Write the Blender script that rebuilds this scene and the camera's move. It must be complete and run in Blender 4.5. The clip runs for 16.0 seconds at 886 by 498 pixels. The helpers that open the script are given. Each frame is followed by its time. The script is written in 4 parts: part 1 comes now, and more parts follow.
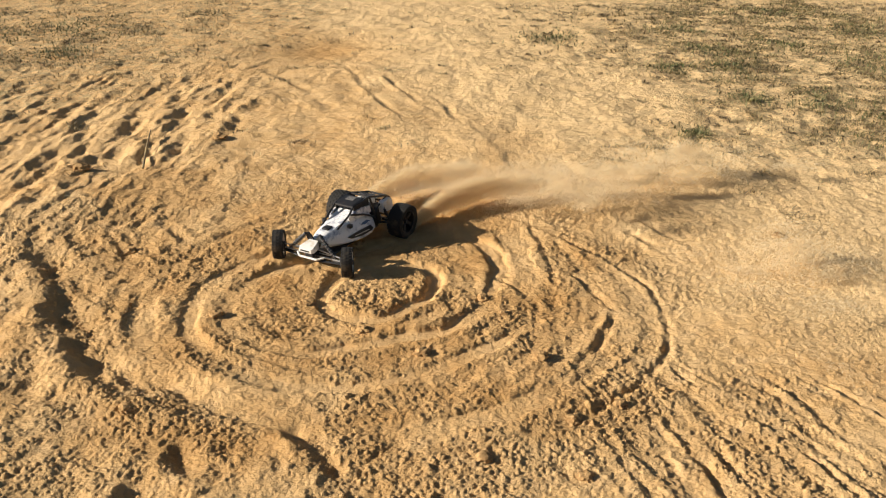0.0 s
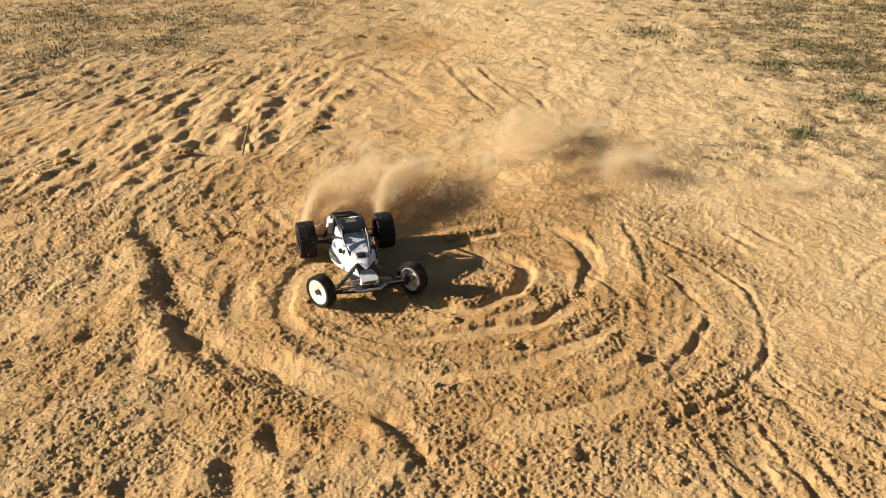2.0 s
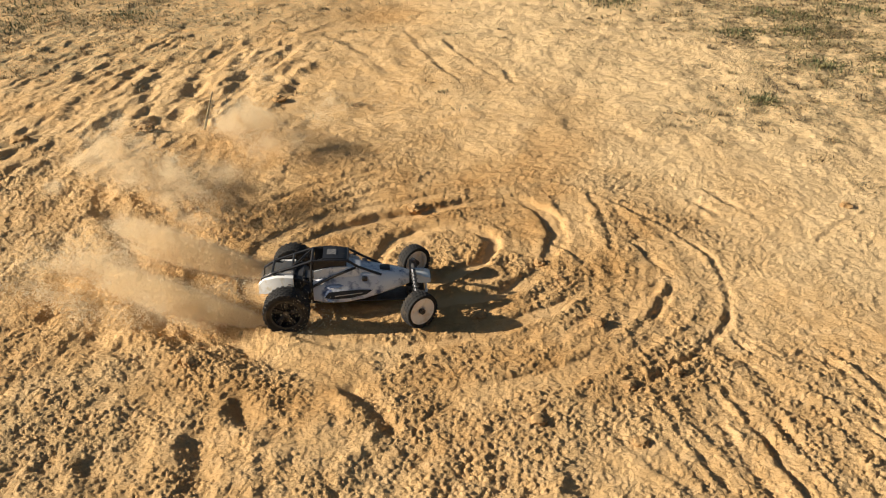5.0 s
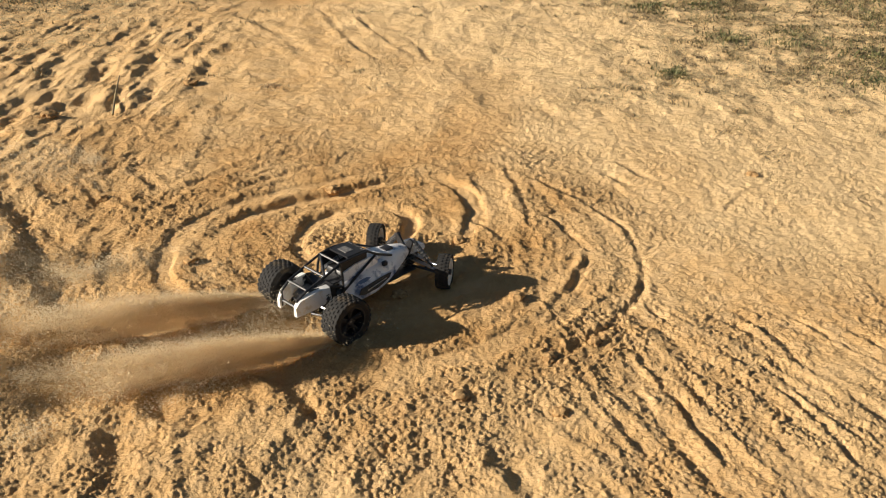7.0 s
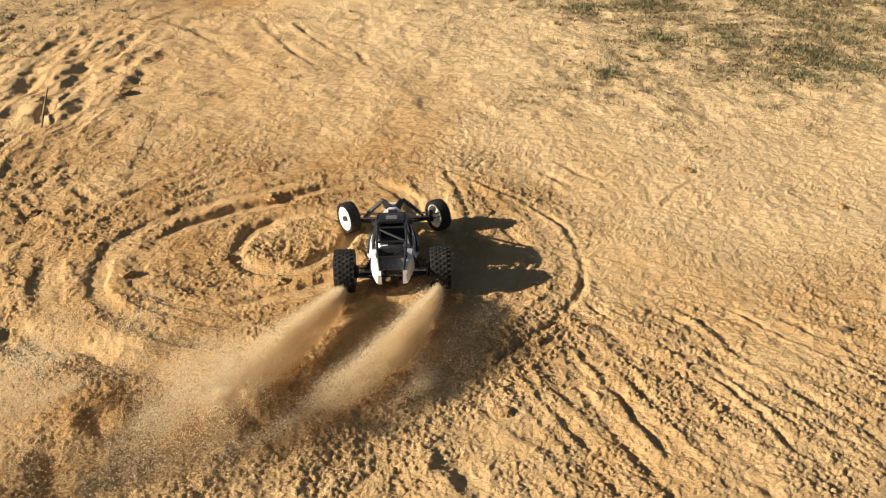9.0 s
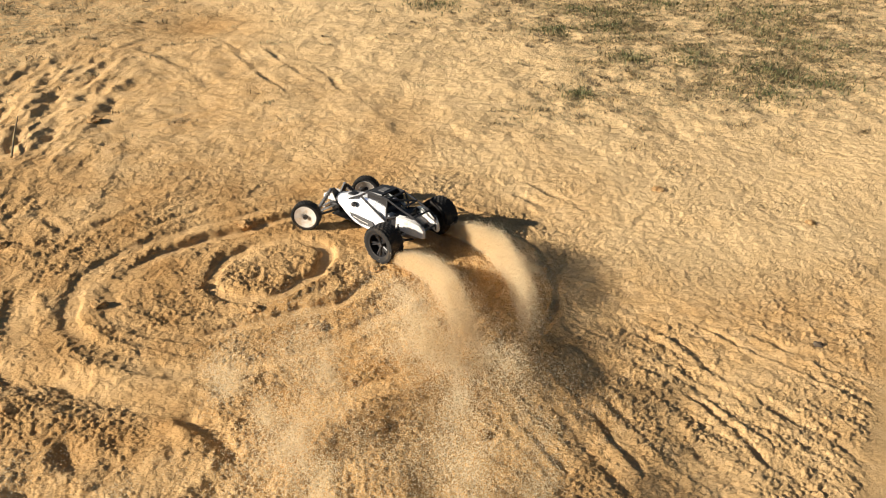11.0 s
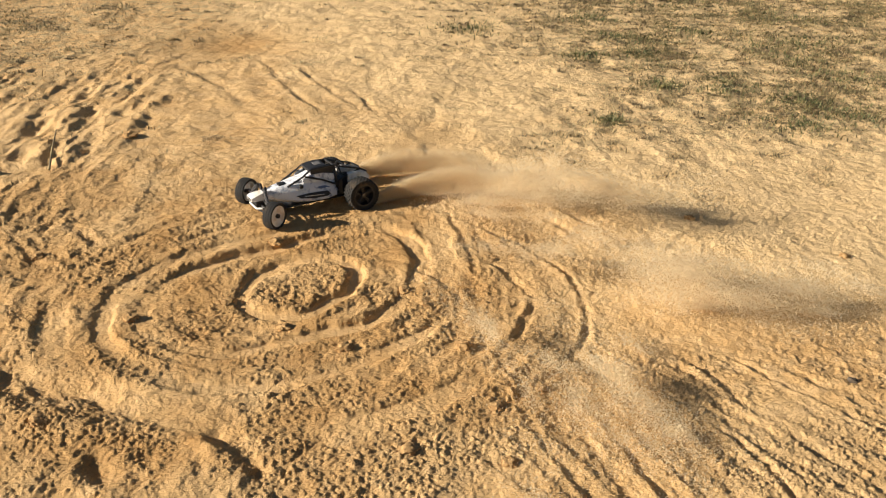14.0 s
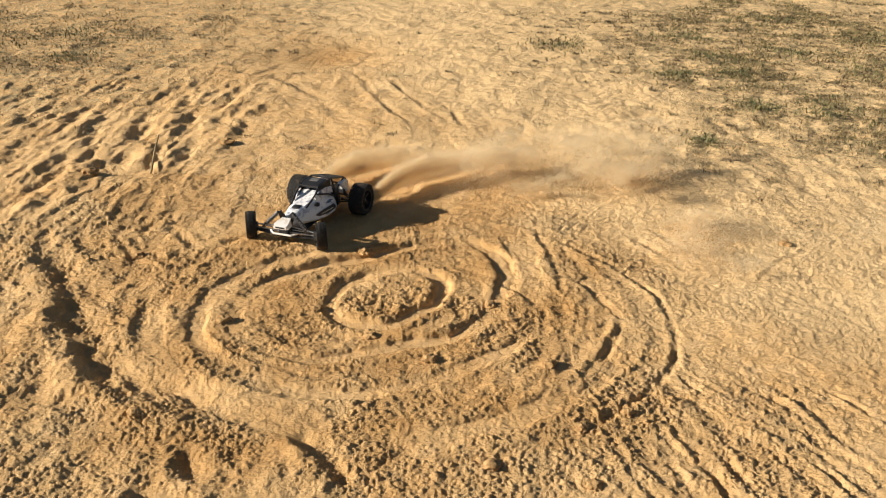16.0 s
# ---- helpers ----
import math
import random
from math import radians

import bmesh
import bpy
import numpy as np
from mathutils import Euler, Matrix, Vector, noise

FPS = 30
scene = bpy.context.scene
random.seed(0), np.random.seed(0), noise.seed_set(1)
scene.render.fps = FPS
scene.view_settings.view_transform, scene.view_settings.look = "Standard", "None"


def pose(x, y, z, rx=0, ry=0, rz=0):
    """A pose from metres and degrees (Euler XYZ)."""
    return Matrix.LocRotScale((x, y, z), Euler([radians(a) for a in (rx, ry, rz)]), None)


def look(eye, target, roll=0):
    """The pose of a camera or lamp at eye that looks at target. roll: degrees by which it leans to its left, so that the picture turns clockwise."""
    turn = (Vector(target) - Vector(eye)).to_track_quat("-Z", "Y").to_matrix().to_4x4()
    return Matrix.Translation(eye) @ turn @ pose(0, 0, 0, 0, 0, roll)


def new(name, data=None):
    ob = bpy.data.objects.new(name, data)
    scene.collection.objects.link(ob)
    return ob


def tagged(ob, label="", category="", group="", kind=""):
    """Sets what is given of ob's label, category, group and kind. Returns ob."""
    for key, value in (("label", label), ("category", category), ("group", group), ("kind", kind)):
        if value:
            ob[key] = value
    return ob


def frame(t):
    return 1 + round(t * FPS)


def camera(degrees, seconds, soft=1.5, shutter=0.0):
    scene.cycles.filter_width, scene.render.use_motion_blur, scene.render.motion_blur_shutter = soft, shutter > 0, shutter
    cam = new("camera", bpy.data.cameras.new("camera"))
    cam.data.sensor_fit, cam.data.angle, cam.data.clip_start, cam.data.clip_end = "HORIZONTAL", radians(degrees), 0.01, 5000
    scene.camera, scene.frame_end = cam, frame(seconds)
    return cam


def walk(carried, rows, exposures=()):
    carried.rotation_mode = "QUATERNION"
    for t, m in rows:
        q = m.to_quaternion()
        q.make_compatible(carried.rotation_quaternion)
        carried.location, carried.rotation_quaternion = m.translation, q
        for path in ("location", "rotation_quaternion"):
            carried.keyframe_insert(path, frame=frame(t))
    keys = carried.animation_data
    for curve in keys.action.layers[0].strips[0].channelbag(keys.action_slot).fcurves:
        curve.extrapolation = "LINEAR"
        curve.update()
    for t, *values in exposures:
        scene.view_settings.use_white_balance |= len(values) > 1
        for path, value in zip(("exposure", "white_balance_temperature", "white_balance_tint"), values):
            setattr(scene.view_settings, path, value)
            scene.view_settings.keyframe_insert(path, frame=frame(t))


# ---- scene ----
# ---------------- camera ----------------
cam = camera(56.0, 16.0, soft=1.12)
walk(cam, [
    (0.0, pose(-0.009, 0.002, 2.002, 64.50, 0.00, 0.00)),
    (0.5, pose(-0.023, 0.003, 2.001, 64.47, 0.14, 1.73)),
    (1.0, pose(-0.036, 0.000, 2.002, 64.37, 0.24, 3.31)),
    (1.5, pose(-0.045, -0.000, 1.998, 64.28, 0.34, 4.84)),
    (2.0, pose(-0.056, 0.000, 1.993, 64.12, 0.49, 6.06)),
    (2.5, pose(-0.056, -0.003, 1.992, 63.96, 0.73, 6.96)),
    (3.0, pose(-0.059, -0.003, 1.993, 63.62, 0.71, 7.20)),
    (3.5, pose(-0.055, -0.006, 1.989, 63.45, 0.76, 7.00)),
    (4.0, pose(-0.046, -0.003, 1.984, 63.08, 0.79, 6.25)),
    (6.5, pose(0.004, -0.003, 1.973, 61.21, 0.22, -0.39)),
    (7.0, pose(0.013, 0.000, 1.977, 60.88, 0.11, -1.58)),
    (7.5, pose(0.024, -0.004, 1.975, 60.91, 0.13, -2.86)),
    (8.0, pose(0.030, -0.002, 1.977, 60.83, 0.07, -3.95)),
    (8.5, pose(0.038, -0.000, 1.977, 60.85, 0.07, -4.88)),
    (9.0, pose(0.043, -0.002, 1.977, 61.11, 0.03, -5.65)),
    (11.5, pose(0.058, -0.002, 1.998, 62.81, 0.29, -7.73)),
    (12.0, pose(0.056, 0.001, 1.998, 63.12, 0.20, -7.81)),
    (12.5, pose(0.051, -0.000, 2.002, 63.38, 0.16, -7.57)),
    (13.0, pose(0.046, 0.001, 1.998, 63.63, -0.01, -7.11)),
    (13.5, pose(0.035, 0.004, 2.001, 63.74, -0.30, -6.54)),
    (14.0, pose(0.027, 0.004, 2.005, 63.93, -0.33, -5.39)),
    (14.5, pose(0.013, 0.003, 2.004, 64.20, -0.38, -4.15)),
    (15.0, pose(-0.001, 0.005, 2.006, 64.39, -0.30, -2.77)),
    (15.5, pose(-0.013, 0.004, 2.010, 64.68, -0.19, -1.18)),
    (16.0, pose(-0.026, 0.004, 2.010, 64.85, -0.20, 0.42)),
])

# ---------------- light ----------------
SUN_ELEV, SUN_AZ = 21.0, 184.0
world = bpy.data.worlds.new("sky")
scene.world = world
world.use_nodes = True
wn = world.node_tree
sky = wn.nodes.new("ShaderNodeTexSky")
sky.sky_type, sky.sun_disc = "NISHITA", False
sky.sun_elevation, sky.sun_rotation = radians(SUN_ELEV), radians(90 - SUN_AZ)
wn.links.new(sky.outputs[0], wn.nodes["Background"].inputs[0])
wn.nodes["Background"].inputs[1].default_value = 0.031
sun = new("sun", bpy.data.lights.new("sun", "SUN"))
sun.data.energy, sun.data.angle, sun.data.color = 5.0, radians(0.5), (1.0, 0.895, 0.755)
ca, sa, ce, se = math.cos(radians(SUN_AZ)), math.sin(radians(SUN_AZ)), math.cos(radians(SUN_ELEV)), math.sin(radians(SUN_ELEV))
sun.matrix_basis = look((30 * ca * ce, 30 * sa * ce, 30 * se), (0, 0, 0))
scene.view_settings.exposure = 0.80


# ---------------- materials ----------------
def material(name, base, rough=0.6, metal=0.0, grain=0.0, scale=40.0, bump=0.0, second=None, cover=0.5, spec=0.5):
    """A node material: two tones mixed by a noise of two scales, with fine relief."""
    m = bpy.data.materials.new(name)
    m.use_nodes = True
    nt = m.node_tree
    b = nt.nodes["Principled BSDF"]
    b.inputs["Roughness"].default_value, b.inputs["Metallic"].default_value = rough, metal
    b.inputs["Specular IOR Level"].default_value = spec
    tc = nt.nodes.new("ShaderNodeTexCoord")
    n1 = nt.nodes.new("ShaderNodeTexNoise")
    n1.inputs["Scale"].default_value, n1.inputs["Detail"].default_value, n1.inputs["Roughness"].default_value = scale, 6, 0.65
    nt.links.new(tc.outputs["Object"], n1.inputs["Vector"])
    ramp = nt.nodes.new("ShaderNodeValToRGB")
    ramp.color_ramp.elements[0].position, ramp.color_ramp.elements[1].position = 0.5 + (0.5 - cover) - 0.08, 0.5 + (0.5 - cover) + 0.08
    other = second or tuple(c * (1 - grain) for c in base)
    ramp.color_ramp.elements[0].color, ramp.color_ramp.elements[1].color = (*base, 1), (*other, 1)
    nt.links.new(n1.outputs["Fac"], ramp.inputs[0])
    nt.links.new(ramp.outputs[0], b.inputs["Base Color"])
    if bump:
        n2 = nt.nodes.new("ShaderNodeTexNoise")
        n2.inputs["Scale"].default_value, n2.inputs["Detail"].default_value = scale * 4, 4
        nt.links.new(tc.outputs["Object"], n2.inputs["Vector"])
        bp = nt.nodes.new("ShaderNodeBump")
        bp.inputs["Strength"].default_value, bp.inputs["Distance"].default_value = 0.6, bump
        nt.links.new(n2.outputs["Fac"], bp.inputs["Height"])
        nt.links.new(bp.outputs[0], b.inputs["Normal"])
    return m


def sand_material():
    m = bpy.data.materials.new("sand")
    m.use_nodes = True
    nt = m.node_tree
    b = nt.nodes["Principled BSDF"]
    b.inputs["Roughness"].default_value, b.inputs["Specular IOR Level"].default_value = 0.95, 0.12
    tc = nt.nodes.new("ShaderNodeTexCoord")

    def tex(scale, detail, rough=0.6):
        n = nt.nodes.new("ShaderNodeTexNoise")
        n.inputs["Scale"].default_value, n.inputs["Detail"].default_value, n.inputs["Roughness"].default_value = scale, detail, rough
        nt.links.new(tc.outputs["Object"], n.inputs["Vector"])
        return n.outputs["Fac"]

    def spread(src, a, z):
        n = nt.nodes.new("ShaderNodeMapRange")
        n.inputs["From Min"].default_value, n.inputs["From Max"].default_value = a, z
        nt.links.new(src, n.inputs["Value"])
        return n.outputs["Result"]

    def mix(fac, a, z, kind="MIX"):
        n = nt.nodes.new("ShaderNodeMix")
        n.data_type, n.blend_type = "RGBA", kind
        if isinstance(fac, float):
            n.inputs[0].default_value = fac
        else:
            nt.links.new(fac, n.inputs[0])
        for k, v in ((6, a), (7, z)):
            if isinstance(v, tuple):
                n.inputs[k].default_value = (*v, 1)
            else:
                nt.links.new(v, n.inputs[k])
        return n.outputs[2]

    def attr(name):
        n = nt.nodes.new("ShaderNodeAttribute")
        n.attribute_name = name
        return n.outputs["Fac"]

    def times(a, z):
        n = nt.nodes.new("ShaderNodeMath")
        n.operation = "MULTIPLY"
        nt.links.new(a, n.inputs[0])
        nt.links.new(z, n.inputs[1])
        return n.outputs[0]

    col = mix(spread(tex(1.6, 5), 0.38, 0.62), (0.72, 0.480, 0.228), (0.64, 0.396, 0.170))
    col = mix(spread(tex(9, 6), 0.45, 0.7), col, (0.70, 0.475, 0.24))
    col = mix(attr("pale"), col, mix(spread(tex(5, 6), 0.4, 0.65), (0.77, 0.555, 0.295), (0.68, 0.475, 0.24)))
    col = mix(attr("damp"), col, mix(spread(tex(14, 6), 0.35, 0.65), (0.57, 0.335, 0.130), (0.48, 0.268, 0.098)))
    col = mix(times(attr("litter"), spread(tex(7, 8, 0.72), 0.46, 0.62)), col, (0.40, 0.31, 0.165))
    col = mix(times(attr("litter"), spread(tex(30, 6, 0.72), 0.56, 0.63)), col, (0.13, 0.095, 0.045))
    col = mix(spread(tex(160, 3), 0.58, 0.75), col, (0.36, 0.20, 0.07))
    col = mix(spread(tex(420, 2), 0.62, 0.75), col, (0.82, 0.62, 0.36))
    nt.links.new(col, b.inputs["Base Color"])
    b1 = nt.nodes.new("ShaderNodeBump")
    b1.inputs["Strength"].default_value, b1.inputs["Distance"].default_value = 1.0, 0.016
    vor = nt.nodes.new("ShaderNodeTexVoronoi")
    vor.inputs["Scale"].default_value, vor.inputs["Detail"].default_value, vor.inputs["Roughness"].default_value = 52, 1.5, 0.6
    nt.links.new(tc.outputs["Object"], vor.inputs["Vector"])
    crumb = nt.nodes.new("ShaderNodeMath")
    crumb.operation = "MULTIPLY_ADD"
    nt.links.new(spread(vor.outputs["Distance"], 0.60, 0.10), crumb.inputs[0])
    crumb.inputs[1].default_value = 0.75
    nt.links.new(tex(82, 5, 0.68), crumb.inputs[2])
    nt.links.new(crumb.outputs[0], b1.inputs["Height"])
    b2 = nt.nodes.new("ShaderNodeBump")
    b2.inputs["Strength"].default_value, b2.inputs["Distance"].default_value = 0.8, 0.003
    nt.links.new(tex(320, 3), b2.inputs["Height"])
    b0 = nt.nodes.new("ShaderNodeBump")
    b0.inputs["Strength"].default_value, b0.inputs["Distance"].default_value = 0.5, 0.014
    nt.links.new(spread(tex(17, 5, 0.6), 0.32, 0.72), b0.inputs["Height"])
    nt.links.new(b0.outputs[0], b1.inputs["Normal"])
    nt.links.new(attr("crumbs"), b1.inputs["Strength"])
    nt.links.new(b1.outputs[0], b2.inputs["Normal"])
    nt.links.new(b2.outputs[0], b.inputs["Normal"])
    return m


SAND = sand_material()


def dust_material(name, cover):
    """Fine sand in the air: it scatters light back and through."""
    m = bpy.data.materials.new(name)
    m.use_nodes = True
    nt = m.node_tree
    out = nt.nodes["Material Output"]
    tc, n1, ramp = nt.nodes.new("ShaderNodeTexCoord"), nt.nodes.new("ShaderNodeTexNoise"), nt.nodes.new("ShaderNodeValToRGB")
    n1.inputs["Scale"].default_value, n1.inputs["Detail"].default_value = 9, 4
    nt.links.new(tc.outputs["Object"], n1.inputs["Vector"])
    ramp.color_ramp.elements[0].color, ramp.color_ramp.elements[1].color = (0.84, 0.70, 0.47, 1), (0.91, 0.80, 0.58, 1)
    nt.links.new(n1.outputs["Fac"], ramp.inputs[0])
    d, tr, mx = nt.nodes.new("ShaderNodeBsdfDiffuse"), nt.nodes.new("ShaderNodeBsdfTranslucent"), nt.nodes.new("ShaderNodeMixShader")
    for sh in (d, tr):
        nt.links.new(ramp.outputs[0], sh.inputs["Color"])
    mx.inputs[0].default_value = 0.5
    nt.links.new(d.outputs[0], mx.inputs[1])
    nt.links.new(tr.outputs[0], mx.inputs[2])
    clear, thin = nt.nodes.new("ShaderNodeBsdfTransparent"), nt.nodes.new("ShaderNodeMixShader")
    thin.inputs[0].default_value = cover
    nt.links.new(clear.outputs[0], thin.inputs[1])
    nt.links.new(mx.outputs[0], thin.inputs[2])
    nt.links.new(thin.outputs[0], out.inputs["Surface"])
    return m


GRAIN, DRIFT = dust_material("flying_sand", 0.9), dust_material("drifting_dust", 0.8)
WHITE = material("white_body_plastic", (0.86, 0.86, 0.86), 0.30, grain=0.3, scale=16, second=(0.09, 0.13, 0.24), cover=0.43)
WHITE_PLAIN = material("white_nylon", (0.78, 0.77, 0.74), 0.4, grain=0.12, scale=30, second=(0.62, 0.55, 0.42), cover=0.4)
RIM_WHITE = material("white_rim", (0.80, 0.77, 0.72), 0.45, grain=0.2, scale=25, second=(0.66, 0.55, 0.42), cover=0.45)
BLACK = material("black_nylon", (0.018, 0.018, 0.02), 0.45, grain=0.3, scale=30, second=(0.05, 0.04, 0.03), cover=0.35, bump=0.001)
RUBBER = material("tyre_rubber", (0.016, 0.015, 0.014), 0.9, grain=0.4, scale=18, second=(0.075, 0.054, 0.032), cover=0.40, bump=0.002)
METAL = material("bare_aluminium", (0.55, 0.55, 0.56), 0.35, metal=1.0, grain=0.2, scale=40)
DARKMETAL = material("dark_engine_metal", (0.10, 0.10, 0.105), 0.5, metal=0.7, grain=0.3, scale=50, bump=0.001)
GREY = material("grey_mesh_panel", (0.12, 0.12, 0.125), 0.6, grain=0.3, scale=90, second=(0.24, 0.22, 0.19), cover=0.45, bump=0.001)
BLUE = material("blue_printed_trim", (0.12, 0.17, 0.28), 0.35, grain=0.2, scale=30)
GRASSM = material("dry_green_grass", (0.135, 0.118, 0.044), 0.7, grain=0.3, scale=3, second=(0.19, 0.15, 0.06), cover=0.5)
GREEN = material("green_grass", (0.090, 0.096, 0.030), 0.7, grain=0.3, scale=3, second=(0.21, 0.18, 0.07), cover=0.45)
STRAW = material("dry_straw", (0.34, 0.26, 0.12), 0.8, grain=0.3, scale=4, second=(0.14, 0.10, 0.05), cover=0.5)
CLOD = material("dark_patch_sand", (0.50, 0.32, 0.145), 0.95, grain=0.3, scale=60, second=(0.34, 0.20, 0.085), cover=0.5, bump=0.006, spec=0.1)
STONE = material("dark_stone", (0.12, 0.09, 0.06), 0.85, grain=0.3, scale=30, bump=0.004)


# ---------------- noise on arrays ----------------
def lattice(ix, iy, seed):
    h = (ix.astype(np.int64) * 374761393 + iy.astype(np.int64) * 668265263 + seed * 974711) & 0xFFFFFFFF
    h = ((h ^ (h >> 13)) * 1274126177) & 0xFFFFFFFF
    h = ((h ^ (h >> 16)) * 2246822519) & 0xFFFFFFFF
    return ((h ^ (h >> 15)) & 0xFFFFFF) / float(0x1000000)


def gnoise(x, y, seed=0):
    ix, iy = np.floor(x), np.floor(y)
    fx, fy = x - ix, y - iy
    ux, uy = fx ** 3 * (fx * (fx * 6 - 15) + 10), fy ** 3 * (fy * (fy * 6 - 15) + 10)

    def corner(a, b):
        ang = lattice(ix + a, iy + b, seed) * 6.2831853
        return np.cos(ang) * (fx - a) + np.sin(ang) * (fy - b)
    top = corner(0, 0) * (1 - ux) + corner(1, 0) * ux
    low = corner(0, 1) * (1 - ux) + corner(1, 1) * ux
    return (top * (1 - uy) + low * uy) * 1.5


def fbm(x, y, octaves=4, seed=0, gain=0.5):
    total, amp = np.zeros_like(x), 1.0
    for k in range(octaves):
        total += amp * gnoise(x, y, seed + 17 * k)
        x, y, amp = x * 2.03 + 5.1, y * 2.03 - 3.7, amp * gain
    return total


def clods(x, y, size, seed, fill=0.6):
    """Rounded crumbs of about that size: the height of the highest crumb over each place."""
    px, py = x / size, y / size
    ix, iy = np.floor(px), np.floor(py)
    best = np.zeros_like(px)
    for a in (-1, 0, 1):
        for b in (-1, 0, 1):
            cx, cy = ix + a + lattice(ix + a, iy + b, seed), iy + b + lattice(ix + a, iy + b, seed + 1)
            rad = 0.25 + 0.55 * lattice(ix + a, iy + b, seed + 2) ** 2
            rad = np.where(lattice(ix + a, iy + b, seed + 3) < fill, rad, 0.0)
            best = np.maximum(best, np.sqrt(np.maximum(rad ** 2 - (px - cx) ** 2 - (py - cy) ** 2, 0)))
    return best * size


def smooth(e0, e1, v):
    k = np.clip((v - e0) / (e1 - e0), 0, 1)
    return k * k * (3 - 2 * k)


def along(x, y, pts):
    """Distance from a line through pts, signed (plus on its left), and how far along it (0 to 1)."""
    best, side, part = np.full_like(x, 1e9), np.zeros_like(x), np.zeros_like(x)
    n = len(pts) - 1
    for k in range(n):
        (ax, ay), (bx, by) = pts[k], pts[k + 1]
        dx, dy = bx - ax, by - ay
        u = np.clip(((x - ax) * dx + (y - ay) * dy) / (dx * dx + dy * dy), 0, 1)
        ex, ey = x - ax - u * dx, y - ay - u * dy
        dist = np.hypot(ex, ey)
        near = dist < best
        best = np.where(near, dist, best)
        side = np.where(near, np.sign(dx * ey - dy * ex), side)
        part = np.where(near, (k + u) / n, part)
    return best * side, part


CENTRE = (-0.36, 3.70)
TRACKS = []


def glide(flat, closed=False):
    """A smooth line through the given x, y pairs."""
    p = [(flat[k], flat[k + 1]) for k in range(0, len(flat), 2)]
    n = len(p)
    out = []
    for k in range(n if closed else n - 1):
        q = [p[(k + j) % n] if closed else p[min(max(k + j, 0), n - 1)] for j in (-1, 0, 1, 2)]
        for u in (0.0, 0.3333, 0.6667):
            out.append(tuple(0.5 * (2 * q[1][c] + (q[2][c] - q[0][c]) * u + (2 * q[0][c] - 5 * q[1][c] + 4 * q[2][c] - q[3][c]) * u * u
                                    + (3 * q[1][c] - q[0][c] - 3 * q[2][c] + q[3][c]) * u ** 3) for c in (0, 1)))
    out.append(p[0] if closed else p[-1])
    return out


def groove(width, deep, left, right, *flat):
    """A mark drawn through the sand, with a bank on either side."""
    TRACKS.append((False, glide(flat), width, deep, left, right, False))


def rut(width, deep, left, right, *flat, closed=False):
    """A flat-floored wheel track with steep crumbling sides."""
    TRACKS.append((True, glide(flat, closed), width, deep, left, right, closed))


# wheel tracks, innermost first
rut(0.062, 0.030, .010, .012, -.61, 3.62, -.58, 3.80, -.45, 3.95, -.24, 3.99, -.09, 3.93, -.04, 3.80, -.09, 3.64, -.19, 3.54, -.30, 3.43, -.43, 3.45, -.55, 3.51, closed=True)
rut(0.074, 0.030, .010, .012, .05, 4.37, -.19, 4.31, -.47, 4.17, -.71, 4.07, -.90, 3.93, -1.01, 3.74, -1.05, 3.53, -1.00, 3.37, -.87, 3.23, -.70, 3.13, -.50, 3.15,
    -.26, 3.25, -.03, 3.31, .13, 3.47, .24, 3.69, .29, 3.94, .25, 4.19, .16, 4.33, closed=True)
rut(0.160, 0.015, .004, .010, .33, 4.50, .40, 4.25, .41, 4.00, .40, 3.70)
rut(0.070, 0.017, .006, .008, .20, 4.72, -.02, 4.62, -.33, 4.44, -.76, 4.22, -.99, 4.10, -1.18, 3.86, -1.23, 3.62, -1.21, 3.40, -1.12, 3.20, -.98, 3.04, -.76, 2.89,
    -.47, 2.86, -.24, 2.90, .00, 3.03, .25, 3.21, .43, 3.44, .49, 3.62)
rut(0.120, 0.011, .006, .009, .82, 3.40, .68, 3.08, .47, 2.88, .17, 2.64, -.25, 2.57, -.60, 2.62, -.97, 2.80, -1.28, 3.08, -1.45, 3.45, -1.48, 3.85)
rut(0.040, 0.008, .000, .005, .60, 4.35, .72, 3.98, .66, 3.50)
# thin lines left by the outer wheels
groove(0.020, 0.026, .004, .014, .62, 3.92, .71, 3.79, .80, 3.50, .73, 3.27, .61, 3.08)
groove(0.020, 0.030, .006, .016, .56, 4.44, .70, 4.27, .91, 4.02, 1.04, 3.71, 1.06, 3.43, 1.01, 3.23, .93, 3.04, .77, 2.87, .58, 2.70, .39, 2.59)
groove(0.018, 0.016, .004, .010, .18, 3.96, .33, 3.79, .44, 3.57, .43, 3.38, .36, 3.21, .20, 3.05)
groove(0.020, 0.022, .000, .012, .48, 4.60, .56, 4.12, .57, 3.70)
groove(0.030, 0.012, .010, .010, -1.18, 3.95, -.99, 4.27, -.61, 4.58, -.15, 4.72)
groove(0.040, 0.014, .012, .010, -1.42, 4.05, -1.20, 4.45, -.80, 4.80, -.30, 4.95)
